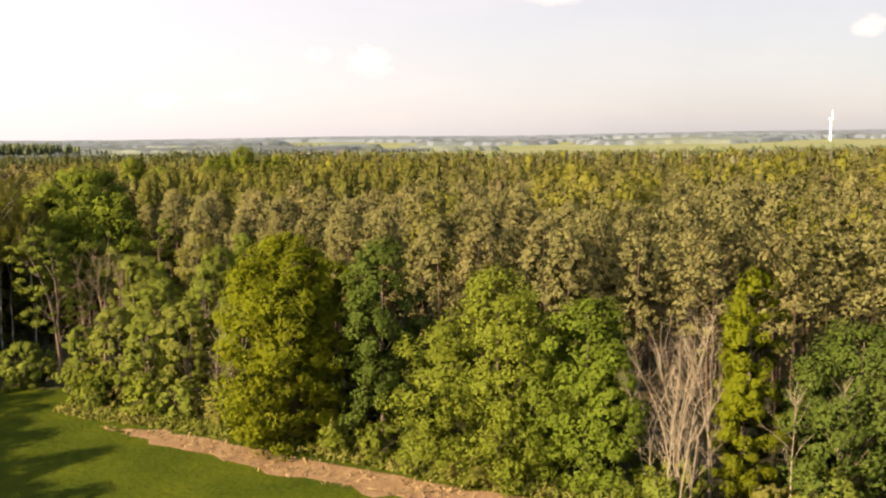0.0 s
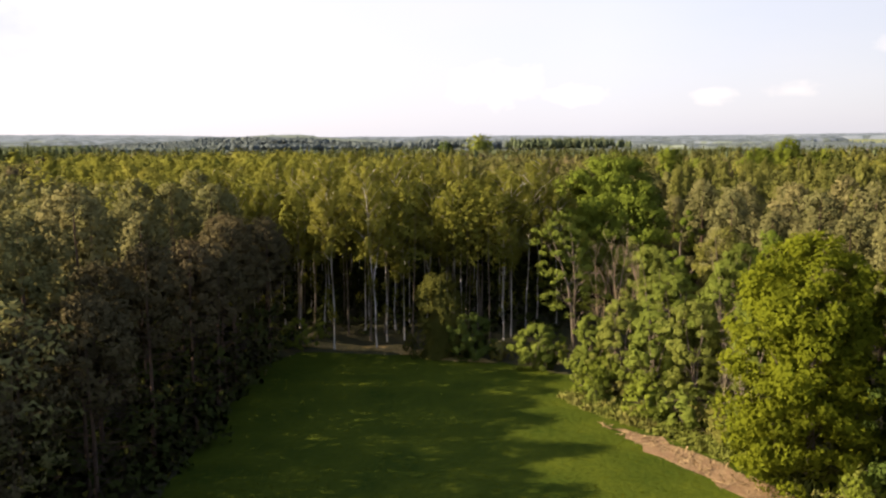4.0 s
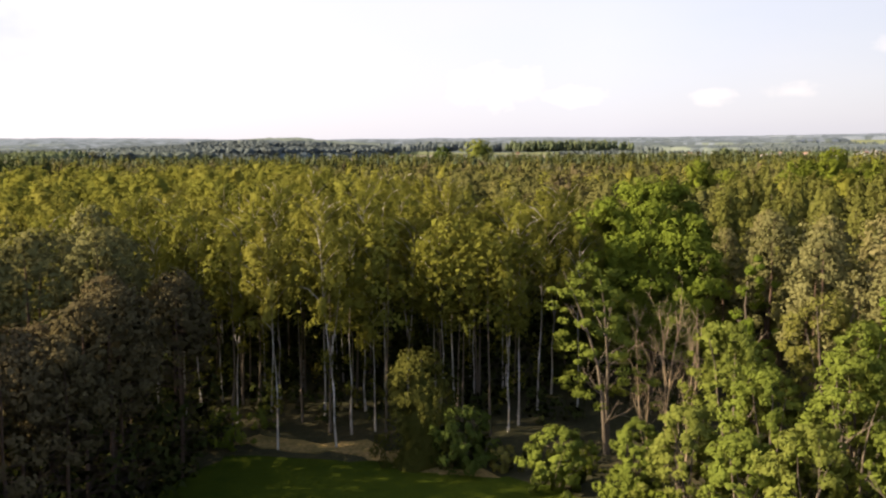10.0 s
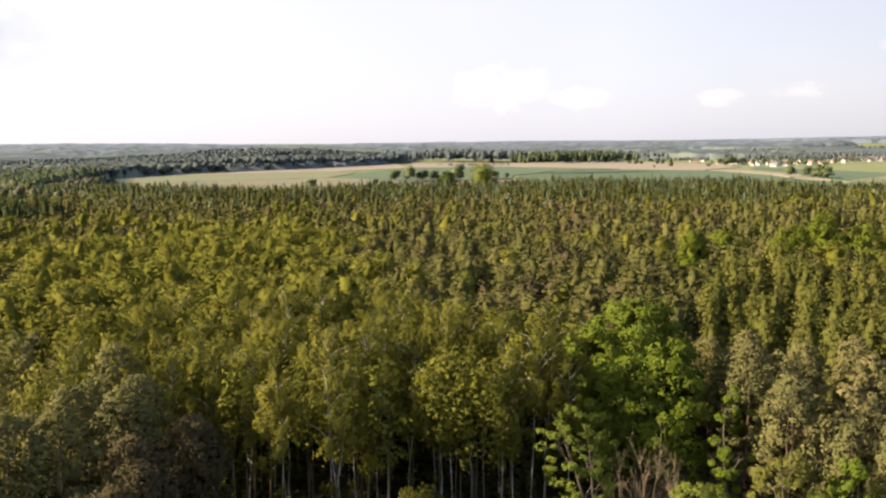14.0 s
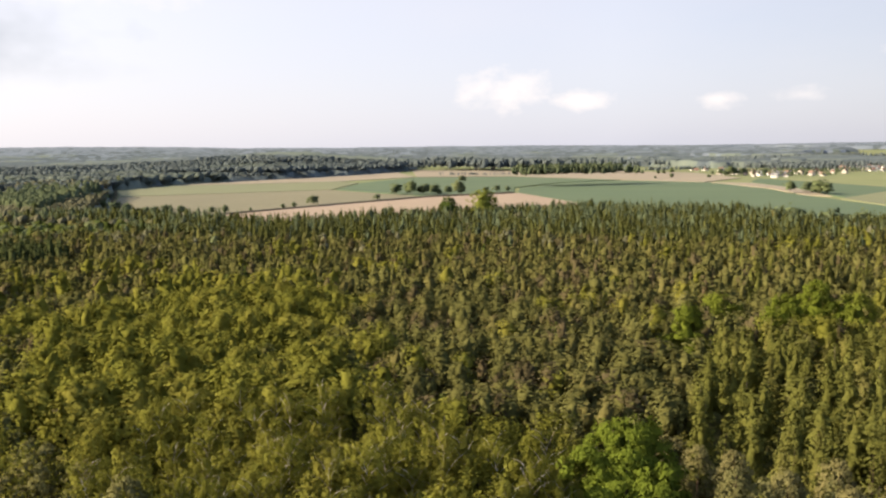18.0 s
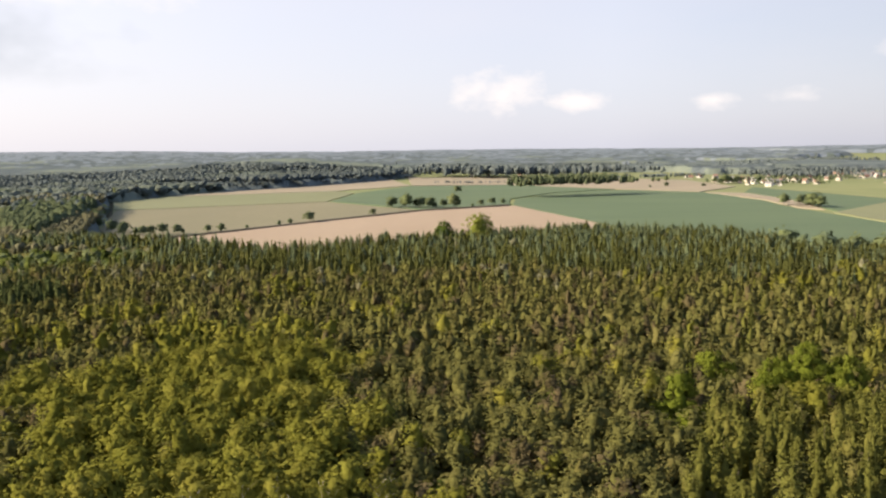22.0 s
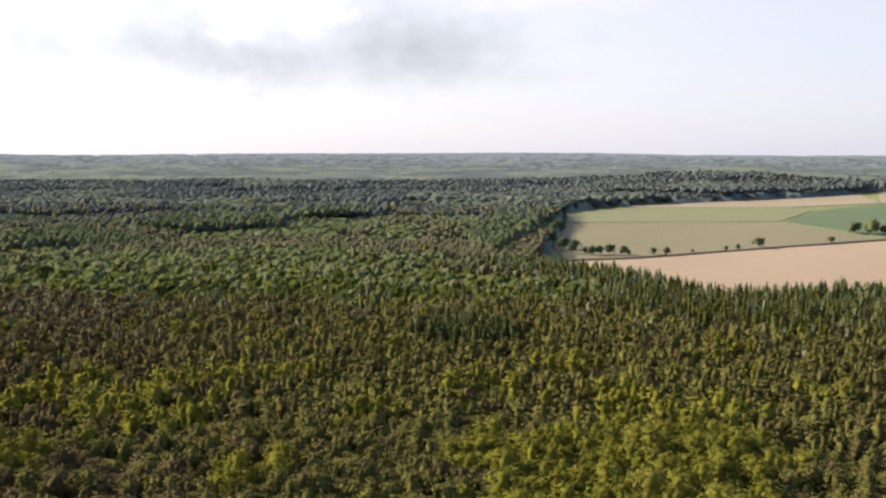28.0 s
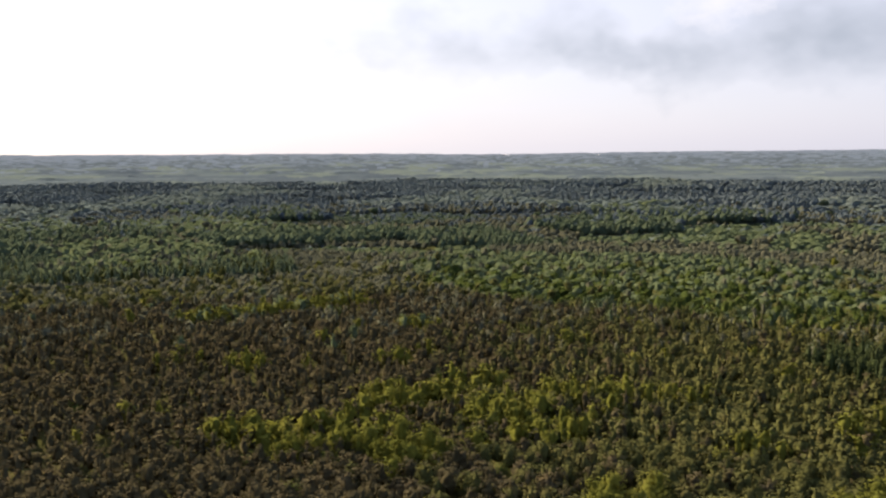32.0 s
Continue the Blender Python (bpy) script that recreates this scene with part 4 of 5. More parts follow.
put(bare_tree(53, 8.8, 3, 0.8), 35.6, 18.6, 0.0, first=True)
put(bare_tree(51, 9.4, 2, 0.9), 34.4, 15.0, 0.0, first=True)
put(bare_tree(48, 8.2, 1), 40.4, 12.8, 0.0, first=True)
for k, (x, y, h) in enumerate(((16.6, 71.0, 12.2), (17.8, 70.2, 11.6), (15.8, 72.4, 10.8))):
    put(bare_tree(45 + k, h, 2, 0.35, "leafless brown tree with upright fine twigs", 4, "twig", 0.4), x, y, 0.0, first=True)
put(bare_tree(49, 7.6, 2, 0.5, "small leafless grey tree among shrubs"), 21.4, 46.6, 0.0, first=True)
put(bare_tree(50, 6.4, 1, 0.5, "small leafless grey tree among shrubs"), 20.4, 49.6, 0.0, first=True)

# shrubs along the edge
put(shrub(60, "alder", 4.0, 2.2, 4500, 0.17, "round light green bush at the meadow corner", n=90), 9.1, 66.8, 0.0, first=True, radius=2.0)
q = np.random.default_rng(61)
at = dome_clumps(q, 7.4, 0.3, 2.7, 130, "leafy", 0.4)
put(tree("juniper", "wide conical dark green juniper at the wood's edge", None, clad(clumps(q, at, q.uniform(0.35, 0.65, 130), 60, 0.14, 1.2, 0.0, (0, 0, 2.5)), core(q, "larch", 6.6, 0.2, 1.7, 9, 9, 0.3)), M["bark"], M["copper"],
         [tube(*stem(q, 7.2, 0.14, 0.2), 6)], "shrub"), 0.4, 71.6, 0.0, first=True, radius=2.6)
put(shrub(67, "shade", 4.2, 2.5, 4200, 0.15, "dark green spreading bush beside the juniper", n=80), 3.0, 70.8, 1.0, first=True, radius=2.0)
kinds_ = [shrub(62, "alder", 2.4, 1.5, 900, 0.17, "loose green shrub in the rough at the wood's edge"), shrub(63, "olive", 1.8, 1.3, 720, 0.17, "low olive scrub in the rough at the wood's edge"),
          shrub(64, "chestnut", 2.8, 1.4, 900, 0.17, "green sapling bush at the wood's edge")]
r = np.random.default_rng(66)
edge = [(11.0, 62.6), (13.4, 58.2), (17.4, 51.0), (20.6, 46.4), (24.6, 36.6), (28.2, 31.4), (33.2, 20.6), (38.6, 13.4), (44.4, 7.0)]
used = set()
for (x0, y0), (x1, y1) in zip(edge, edge[1:]):
    for k in range(6):
        s = r.uniform(0, 1)
        i = int(r.integers(0, 3))
        w = r.normal(0.8, 0.9)
        ob = put(kinds_[i], x0 + (x1 - x0) * s + w, y0 + (y1 - y0) * s + w * 0.8, r.uniform(0, 6), r.uniform(0.6, 1.25), 1.0, i not in used, 0.8)
        used.add(i)
for x, y in ((-13.5, 74.5), (-16.0, 78.0), (4.2, 72.0), (6.0, 70.2), (-12.0, 79.0), (11.5, 70.0), (13.5, 65.0), (8.0, 72.5)):
    put(kinds_[int(r.integers(0, 3))], x, y, r.uniform(0, 6), r.uniform(0.6, 1.1), radius=0.8)

# birches at the head of the clearing
set_ = [birch(70), birch(71, 16.4, 0.44, 1.9), birch(72, 17.6, 0.48, 2.2, (-0.8, 0.2), True), birch(73, 15.8, 0.54, 1.9, (0.9, -0.3))]
spots = [(-9.9, 74.2), (-5.8, 74.6), (-20.8, 81.4), (-18.9, 82.0), (-17.3, 81.0), (-14.4, 80.4), (-5.1, 77.6), (-3.4, 78.4), (1.5, 79.4), (2.4, 86.0), (6.6, 78.4), (7.4, 79.8), (9.2, 84.0), (-1.4, 84.2)]
while len(spots) < 58:
    x, y = r.uniform(-30, 13), r.uniform(82, 106)
    if inside(x, y, BIRCHES) and min(math.hypot(x - a, y - b) for a, b in spots) > 3.1:
        spots.append((x, y))
for k, (x, y) in enumerate(spots):
    i = (3, 2, 0, 1)[k % 4]
    put(set_[i], x, y, (3.0, 0.2)[k] if k < 2 else r.uniform(0, 6.28), 1.0 if k < 2 else r.uniform(0.84, 1.08), 1.0, k < 4, 1.6)

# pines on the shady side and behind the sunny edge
set_ = [pine(80, 14.5, 0.36, 2.5, 48, 0), pine(81, 14.2, 0.56, 2.9, 48, 0, 44, "shadepine"), pine(82, 15.2, 0.4, 2.4, 48, 0), pine(83, 14.6, 0.52, 3.1, 48, 0, 44, "shadepine")]
spots = []
for k in range(4000):
    x, y = (r.uniform(-25, -14.6), r.uniform(0, 80)) if k % 3 else (r.uniform(22, 56), r.uniform(30, 98))
    if x > 0 and (inside(x, y, LARCHES) or x < 27.5 and y > 58):
        continue
    if inside(x, y, EDGE) or inside(x, y, MEADOW) or x < 0 and (inside(x, y, BIRCHES) or inside(x, y, MEADOW)):
        continue
    if all(math.hypot(x - a, y - b) > (3.1 if x < 0 else 3.9) for a, b in spots) and all(math.hypot(x - a, y - b) > c for a, b, c in TAKEN):
        spots.append((x, y))
for k, (x, y) in enumerate(spots):
    # rim pines wear the needles with shade painted in
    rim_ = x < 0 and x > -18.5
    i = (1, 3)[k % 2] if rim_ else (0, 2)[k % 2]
    # left rim kept lower than the pines behind, which are there to shade it
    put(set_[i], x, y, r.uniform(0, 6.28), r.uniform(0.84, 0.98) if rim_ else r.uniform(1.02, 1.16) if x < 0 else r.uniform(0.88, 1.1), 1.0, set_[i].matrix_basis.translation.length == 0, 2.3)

# larches
set_ = [larch(90), larch(91, 15.6), larch(92, 17.2)]
spots = []
for k in range(2600):
    x, y = r.uniform(26, 84), r.uniform(84, 130)
    if inside(x, y, LARCHES) and all(math.hypot(x - a, y - b) > 4.0 for a, b in spots) and all(math.hypot(x - a, y - b) > c for a, b, c in TAKEN):
        spots.append((x, y))
for k, (x, y) in enumerate(spots[:52]):
    put(set_[k % 3], x, y, r.uniform(0, 6.28), r.uniform(0.88, 1.1), 1.0, k < 3, 2.2)

# straw strip and rough grass
STRAW = [(12.2, 51.6), (16.4, 46.8), (19.9, 41.0), (23.6, 34.0), (28.8, 24.8), (34.4, 15.0), (38.4, 5.6), (36.6, 5.0), (31.2, 16.0), (25.0, 26.4), (19.8, 34.4), (17.6, 39.6), (14.8, 45.4)]
M["straw"] = surface("dry_straw_and_earth", (0.16, 0.105, 0.056), (0.25, 0.175, 0.095), 0.5, 5.0, 0.95, 0.05, None, (0.17, 0.1, 0.055))
flat_object("straw_strip", STRAW, 0.075, 0.1, M["straw"], "strip of dry straw and bare brown earth beside the meadow", "straw", fray=0.3, step=1.2)
# litter tone is raised: the sunlight falling on it is painted in
M["leaflitter"] = surface("sunlit_leaf_litter", (0.2, 0.15, 0.05), (0.46, 0.3, 0.12), 0.5, 3.0, 0.95, 0.05, None, (0.13, 0.11, 0.035))
flat_object("litter_patch", [(-13.4, 75.6), (-9, 73.6), (-6, 73.9), (-3, 72.4), (0, 69.6), (5.2, 69.2), (4.4, 70.4), (2.2, 71), (0.5, 73.6), (-2, 74), (-4, 76.2), (-7, 75.4), (-12, 77.4)], 0.075, 0.1, M["leaflitter"],
            "brown leaf litter and dry grass under the front birches, sunlight painted in", "litter", fray=0.22, step=0.8)
M["stalk"] = surface("pale_straw_stalks", (0.27, 0.185, 0.095), (0.38, 0.28, 0.15), 1.0, 9.0, 0.9)
pts = np.stack([r.uniform(10, 41, 26000), r.uniform(4, 55, 26000)], 1)
pts = pts[inside(pts[:, 0], pts[:, 1], STRAW)]
pts = pts[wave(pts[:, 0], pts[:, 1], 1.1, 0.2) > -0.25]
p3 = np.concatenate([pts, np.full((len(pts), 1), 0.13)], 1) + r.normal(size=(len(pts), 3)) * np.array([0.1, 0.1, 0.02])
v = leaves(r, p3, np.array([0, 0, 1.0]) + r.normal(size=p3.shape) * 0.4, 0.07, 0.6)
tagged(new("straw_stalks", mesh_of("straw_stalks", v, corners(len(v)), M["stalk"])), "scattered pale straw stalks lying on the strip", "straw", kind="stuff")
M["tuft"] = foliage("grass_blades", (0.042, 0.055, 0.004), (0.072, 0.08, 0.006), (0.08, 0.078, 0.008), 0.3)
pts = np.stack([r.uniform(-15, 45, 60000), r.uniform(8, 73, 60000)], 1)
pts = pts[inside(pts[:, 0], pts[:, 1], MEADOW) & ~inside(pts[:, 0], pts[:, 1], STRAW)]
pts = pts[r.uniform(0, 1, len(pts)) < 0.2 + 0.15 * wave(pts[:, 0], pts[:, 1], 3.1, 0.7)]
p3 = np.concatenate([pts, r.uniform(0.05, 0.09, (len(pts), 1))], 1)
v = leaves(r, p3, r.normal(size=p3.shape) * np.array([0.2, 0.2, 0.1]) + np.array([0, 0, 1.4]), 0.09, 0.2, 0.05)
tagged(new("grass", mesh_of("grass", v, corners(len(v)), M["tuft"], np.repeat(wave(pts[:, 0], pts[:, 1], 5, 0.3) * 0.5 + 0.5, 3))),
       "tufts of longer grass in the meadow", "grass", kind="stuff")

# rough verge between the straw and the trees
M["rough"] = foliage("rough_verge_grass", (0.09, 0.11, 0.02), (0.17, 0.18, 0.045), (0.22, 0.19, 0.07), 0.25)
line = [(10.4, 58.0), (12.4, 54.0), (17.2, 47.6), (20.8, 41.6), (24.6, 34.6), (29.8, 25.4), (35.4, 15.4), (40.0, 6.0)]
pts = []
for (x0, y0), (x1, y1) in zip(line, line[1:]):
    k = int(math.hypot(x1 - x0, y1 - y0) * 130)
    s_ = r.uniform(0, 1, k)
    w = np.abs(r.normal(0, 1.5, k)) - 0.5
    pts.append(np.stack([x0 + (x1 - x0) * s_ + w * 0.85, y0 + (y1 - y0) * s_ + w * 0.5, r.uniform(0.1, 0.45, k)], 1))
p3 = np.concatenate(pts)
v = leaves(r, p3, r.normal(size=p3.shape) * np.array([0.8, 0.8, 0.3]) + np.array([-0.3, 0, 0.6]), 0.16, 0.5, 0.6)
tagged(new("rough_grass", mesh_of("rough_grass", v, corners(len(v)), M["rough"], np.repeat(wave(p3[:, 0], p3[:, 1], 2, 0.3) * 0.5 + 0.5, 3))), "tall rough grass and weeds along the wood's edge", "grass", kind="stuff")

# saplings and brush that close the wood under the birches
# very dark leaf colour: the shade inside the wood is painted in
M["brush"] = foliage("shade_painted_brush_leaves", (0.026, 0.034, 0.01), (0.05, 0.06, 0.018), (0.06, 0.05, 0.02), 0.1)
at, big = [], []
for k in range(900):
    x, y = r.uniform(-42, 22), r.uniform(79, 128)
    if y < 84 and r.uniform() < 0.6 or inside(x, y, MEADOW) or math.hypot(x - 19.3, y - 89.5) < 5:
        continue
    h = r.uniform(0.6, 2.2) if y < 90 else r.uniform(1.5, 6.0)
    for q_ in range(max(2, int(h * 1.6))):
        at.append((x + r.normal(0, 0.5), y + r.normal(0, 0.5), h * (q_ + r.uniform(0.2, 0.8)) / max(2, int(h * 1.6))))
        big.append(r.uniform(0.45, 0.9))
for k in range(520):  # and along the meadow's shady side, added to darken the pines' feet
    x, y = r.uniform(-24, -14.2), r.uniform(-4, 76)
    h = r.uniform(1.0, 6.5)
    for q_ in range(max(2, int(h * 1.4))):
        at.append((x + r.normal(0, 0.6), y + r.normal(0, 0.6), h * (q_ + r.uniform(0.2, 0.8)) / max(2, int(h * 1.4))))
        big.append(r.uniform(0.5, 1.0))
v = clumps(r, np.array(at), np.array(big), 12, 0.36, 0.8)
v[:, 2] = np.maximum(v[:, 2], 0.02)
tagged(new("brushwood", mesh_of("brushwood", v, corners(len(v)), M["brush"], np.repeat(r.uniform(0, 1, len(at)), 36))), "dark saplings and brush between the trunks at the wood's edge, shade painted in", "undergrowth", kind="stuff")


# ---- open country beyond the forest ----
M["sand"] = surface("pale_bare_soil", (0.25, 0.193, 0.14), (0.295, 0.234, 0.172), 0.012, 0.25, 0.95, 0.0, (1, 0.3, 1), (0.26, 0.21, 0.16))
M["crop"] = surface("young_green_crop", (0.066, 0.1, 0.06), (0.092, 0.124, 0.07), 0.012, 0.3, 0.95, 0.0, (0.4, 1, 1), (0.0814, 0.118, 0.0666))
M["fallow"] = surface("grey_green_fallow", (0.148, 0.141, 0.0925), (0.185, 0.17, 0.111), 0.01, 0.25, 0.95, 0.0, (1, 0.4, 1), (0.141, 0.137, 0.0888))
M["barley"] = surface("light_green_barley", (0.14, 0.15, 0.088), (0.17, 0.178, 0.1), 0.01, 0.3, 0.95, 0.0, (1, 0.4, 1), (0.14, 0.155, 0.088))
M["stubble"] = surface("pinkish_stubble", (0.23, 0.2, 0.15), (0.265, 0.228, 0.172), 0.01, 0.3, 0.95, 0.0, None, (0.215, 0.19, 0.14))
for layer, (name, label, mat, poly) in enumerate((
        ("ploughed_field", "pale sandy bare field behind the spruce belt", "sand",
         [(-215, 555), (-181, 590), (-110, 712), (-40, 824), (46, 893), (100, 668), (152, 480), (134, 472), (73, 508), (-21, 452), (-55, 416), (-76, 396), (-144, 450)]),
        ("crop_field", "wide dark green crop field", "crop", [(47, 897), (52, 1010), (110, 1150), (205, 1225), (292, 1136), (306, 960), (296, 826), (302, 640), (250, 520), (155, 486), (102, 668)]),
        ("fallow_field", "greyish fallow field beside a row of bushes", "fallow", [(-262, 640), (-338, 860), (-155, 985), (-42, 834), (-112, 716), (-184, 594), (-218, 560)]),
        ("barley_field", "narrow light green barley strip", "barley", [(-340, 864), (-402, 1012), (-378, 1120), (-185, 1252), (-150, 1180), (-156, 990)]),
        ("stubble_field", "pinkish stubble strip along the wooded hill", "stubble", [(-376, 1128), (-370, 1180), (-140, 1660), (-92, 1420), (-184, 1258)]),
        ("meadow_field", "mid-green field with a lone tree", "crop", [(-150, 992), (-146, 1180), (-88, 1400), (60, 1420), (200, 1240), (106, 1156), (46, 1010), (42, 902), (-38, 838)]),
        ("stubble_field", "long pale band of stubble before the village", "stubble", [(-90, 1424), (-120, 1760), (190, 1800), (370, 1560), (376, 1290), (290, 1144), (208, 1232), (64, 1428)]),
        ("stubble_field", "pale strip along the dark crop", "stubble", [(294, 1134), (310, 960), (300, 826), (312, 800), (336, 960), (334, 1100)]),
        ("crop_field", "dark green strip field", "crop", [(338, 1120), (338, 950), (316, 800), (312, 740), (440, 950), (390, 1260)]),
        ("barley_field", "light green strip field", "barley", [(306, 640), (304, 760), (440, 940), (640, 1180), (620, 700), (420, 480), (262, 500)]),
        ("stubble_field", "brownish field before the houses", "stubble", [(520, 1120), (640, 1420), (900, 1380), (760, 1060)]),
        ("barley_field", "distant yellowish green field", "barley", [(330, 2250), (560, 3450), (960, 3250), (620, 2150)]),
        ("stubble_field", "pale field seen over the pine tops", "stubble", [(560, 470), (760, 780), (1300, 900), (1500, 560), (950, 330)]))):
    flat_object(name, poly, 0.5 + 0.05 * layer, 1.2, M[mat], label, "field", fray=0.6, step=25)

for poly in CLEARINGS:
    flat_object("clearing", poly, 0.3, 0.6, M["barley"], "grassy light green clearing in the forest", "clearing", fray=1.5, step=8)

# the dark ditch between the sand and the fallow, with its bushes
ditch = tagged(new("ditch_bank", mesh_of("ditch_bank", *joined([tube([(-214, 560, 0.3), (-182, 592, 0.4), (-111, 714, 0.4), (-41, 829, 0.4), (40, 897, 0.3)], [1.4] * 5, 6)]), M["bark"])),
               "dark overgrown bank between two fields", "bank", kind="structure")


def far_tree(seed, h, radius, leaf, label, count=80, low=0.25, name="field_tree"):
    return broadleaf(seed, name, label, leaf, h, h * low, radius, 14, count // 14, 1.0, boughs=0, inner=0.75, clump=0.3)


far_set = [far_tree(200, 9.5, 4.2, "farspruce", "round dark green field tree"), far_tree(201, 8.0, 3.4, "farspruce", "small dark green field tree"), far_tree(202, 12, 5.0, "farleaf", "broad green field tree")]
state = [True, True, True]
r = np.random.default_rng(77)


def field_tree(i, x, y, s=1.0):
    put(far_set[i], x, y, r.uniform(0, 6), s, r.uniform(0.9, 1.15), state[i], 0)
    state[i] = False


for x, y, s, i in ((-122, 704, 1.1, 0), (-133.6, 684, 0.7, 1), (-140, 675, 0.6, 1), (-79.6, 770, 0.8, 0), (-178.6, 623, 0.8, 1), (-169, 623, 0.9, 1), (-192.8, 612, 0.6, 1), (-204, 605, 1.0, 0),
                   (-210, 600, 0.9, 0), (-222, 604, 0.8, 1), (-244.5, 619, 1.2, 0), (-239, 627, 1.0, 0), (-159, 653, 0.4, 1), (-195, 608, 0.9, 0), (-214, 596, 0.9, 0), (-230, 600, 1.0, 0),
                   (13.6, 886, 0.9, 0), (25, 905, 1.0, 0), (36, 920, 0.9, 1), (5, 880, 0.5, 1), (-14.8, 1166, 1.25, 0), (-10, 870, 1.1, 0), (331, 1292, 0.7, 0), (281, 1300, 0.9, 0), (255, 1285, 0.6, 1)):
    field_tree(i, x, y, s)
for x0, y0, x1, y1, k, s in ((-74, 888, -26, 868, 13, 1.15), (310, 873, 319, 823, 10, 1.2), (240, 1530, 330, 1480, 8, 0.9), (383, 1412, 423, 1427, 14, 1.2), (150, 470, 215, 415, 16, 1.3)):
    for s_ in r.uniform(0, 1, k):
        w = r.normal(0, 5, 2)
        field_tree(int(r.integers(0, 3)), x0 + (x1 - x0) * s_ + w[0], y0 + (y1 - y0) * s_ + w[1], s * r.uniform(0.75, 1.2))

# groves and hedges in the open country: line, breadth, trees, size
for x0, y0, x1, y1, w, k, kind, tall in (
        (54, 1046, 184, 1106, 10, 190, "fir", 1.55), (-42, 1840, 164, 1800, 60, 420, "leafy", 1.75), (155, 1614, 260, 1590, 9, 70, "leafy", 0.7), (-60, 1500, 60, 1480, 5, 40, "leafy", 0.4),
        (300, 1640, 430, 1720, 10, 60, "leafy", 0.7), (575, 1600, 640, 1720, 26, 130, "leafy", 0.9), (520, 1740, 720, 1900, 26, 90, "leafy", 0.6), (600, 1540, 760, 1480, 8, 40, "leafy", 0.4),
        (700, 1900, 960, 2160, 50, 100, "leafy", 0.6), (240, 2100, 700, 2250, 40, 260, "leafy", 1.2), (700, 2500, 1150, 2750, 60, 300, "leafy", 1.2), (150, 2500, 500, 2560, 30, 180, "leafy", 1.2),
        (430, 1360, 520, 1330, 6, 30, "leafy", 0.5), (800, 1500, 980, 1640, 20, 110, "leafy", 0.9), (-90, 2150, 230, 2120, 50, 260, "spruce", 1.1), (430, 1400, 620, 1600, 40, 130, "leafy", 0.6), (560, 1750, 780, 1960, 45, 190, "leafy", 1.05),
        (690, 1600, 880, 1850, 60, 130, "leafy", 0.6)):
    u = r.uniform(0, 1, k)
    x, y = x0 + (x1 - x0) * u + r.normal(0, w, k), y0 + (y1 - y0) * u + r.normal(0, w, k)
    # the farther groves take the leaves with haze painted in
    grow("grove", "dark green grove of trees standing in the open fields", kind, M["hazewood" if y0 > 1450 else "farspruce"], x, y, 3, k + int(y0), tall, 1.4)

# the tall pair at the field edge
put(broadleaf(210, "poplar_tree", "tall pale green tree standing over the spruce belt", "alder", 25.0, 8.0, 7.6, 110, 20, 0.6, inner=0.6), 8.5, 446.0, 0.0, first=True, radius=0)
put(broadleaf(211, "oak_tree", "dark round tree at the edge of the sandy field", "shade", 21.5, 3.0, 7.0, 110, 20, 0.6, inner=0.6), -9.0, 446.0, 0.0, first=True, radius=0)


# village
def plain(name, c, rough=0.8):
    return surface(name, c, tuple(v * 0.88 for v in c), 0.2, 2.0, rough, 0.0, None, tuple(v * 0.94 for v in c))


WALLS = [plain("white_render", (0.66, 0.64, 0.6)), plain("cream_render", (0.46, 0.43, 0.38)), plain("pale_ochre_render", (0.42, 0.38, 0.33))]
ROOFS = [plain("red_tiles", (0.2, 0.12, 0.095)), plain("brown_tiles", (0.2, 0.13, 0.1)), plain("grey_slates", (0.2, 0.2, 0.21))]
M["pane"] = plain("dark_window_glass", (0.06, 0.07, 0.09), 0.15)


def box(bm, x0, y0, z0, x1, y1, z1):
    v = [bm.verts.new(p) for p in ((x0, y0, z0), (x1, y0, z0), (x1, y1, z0), (x0, y1, z0), (x0, y0, z1), (x1, y0, z1), (x1, y1, z1), (x0, y1, z1))]
    for f in ((3, 2, 1, 0), (4, 5, 6, 7), (0, 1, 5, 4), (1, 2, 6, 5), (2, 3, 7, 6), (3, 0, 4, 7)):
        bm.faces.new([v[k] for k in f])


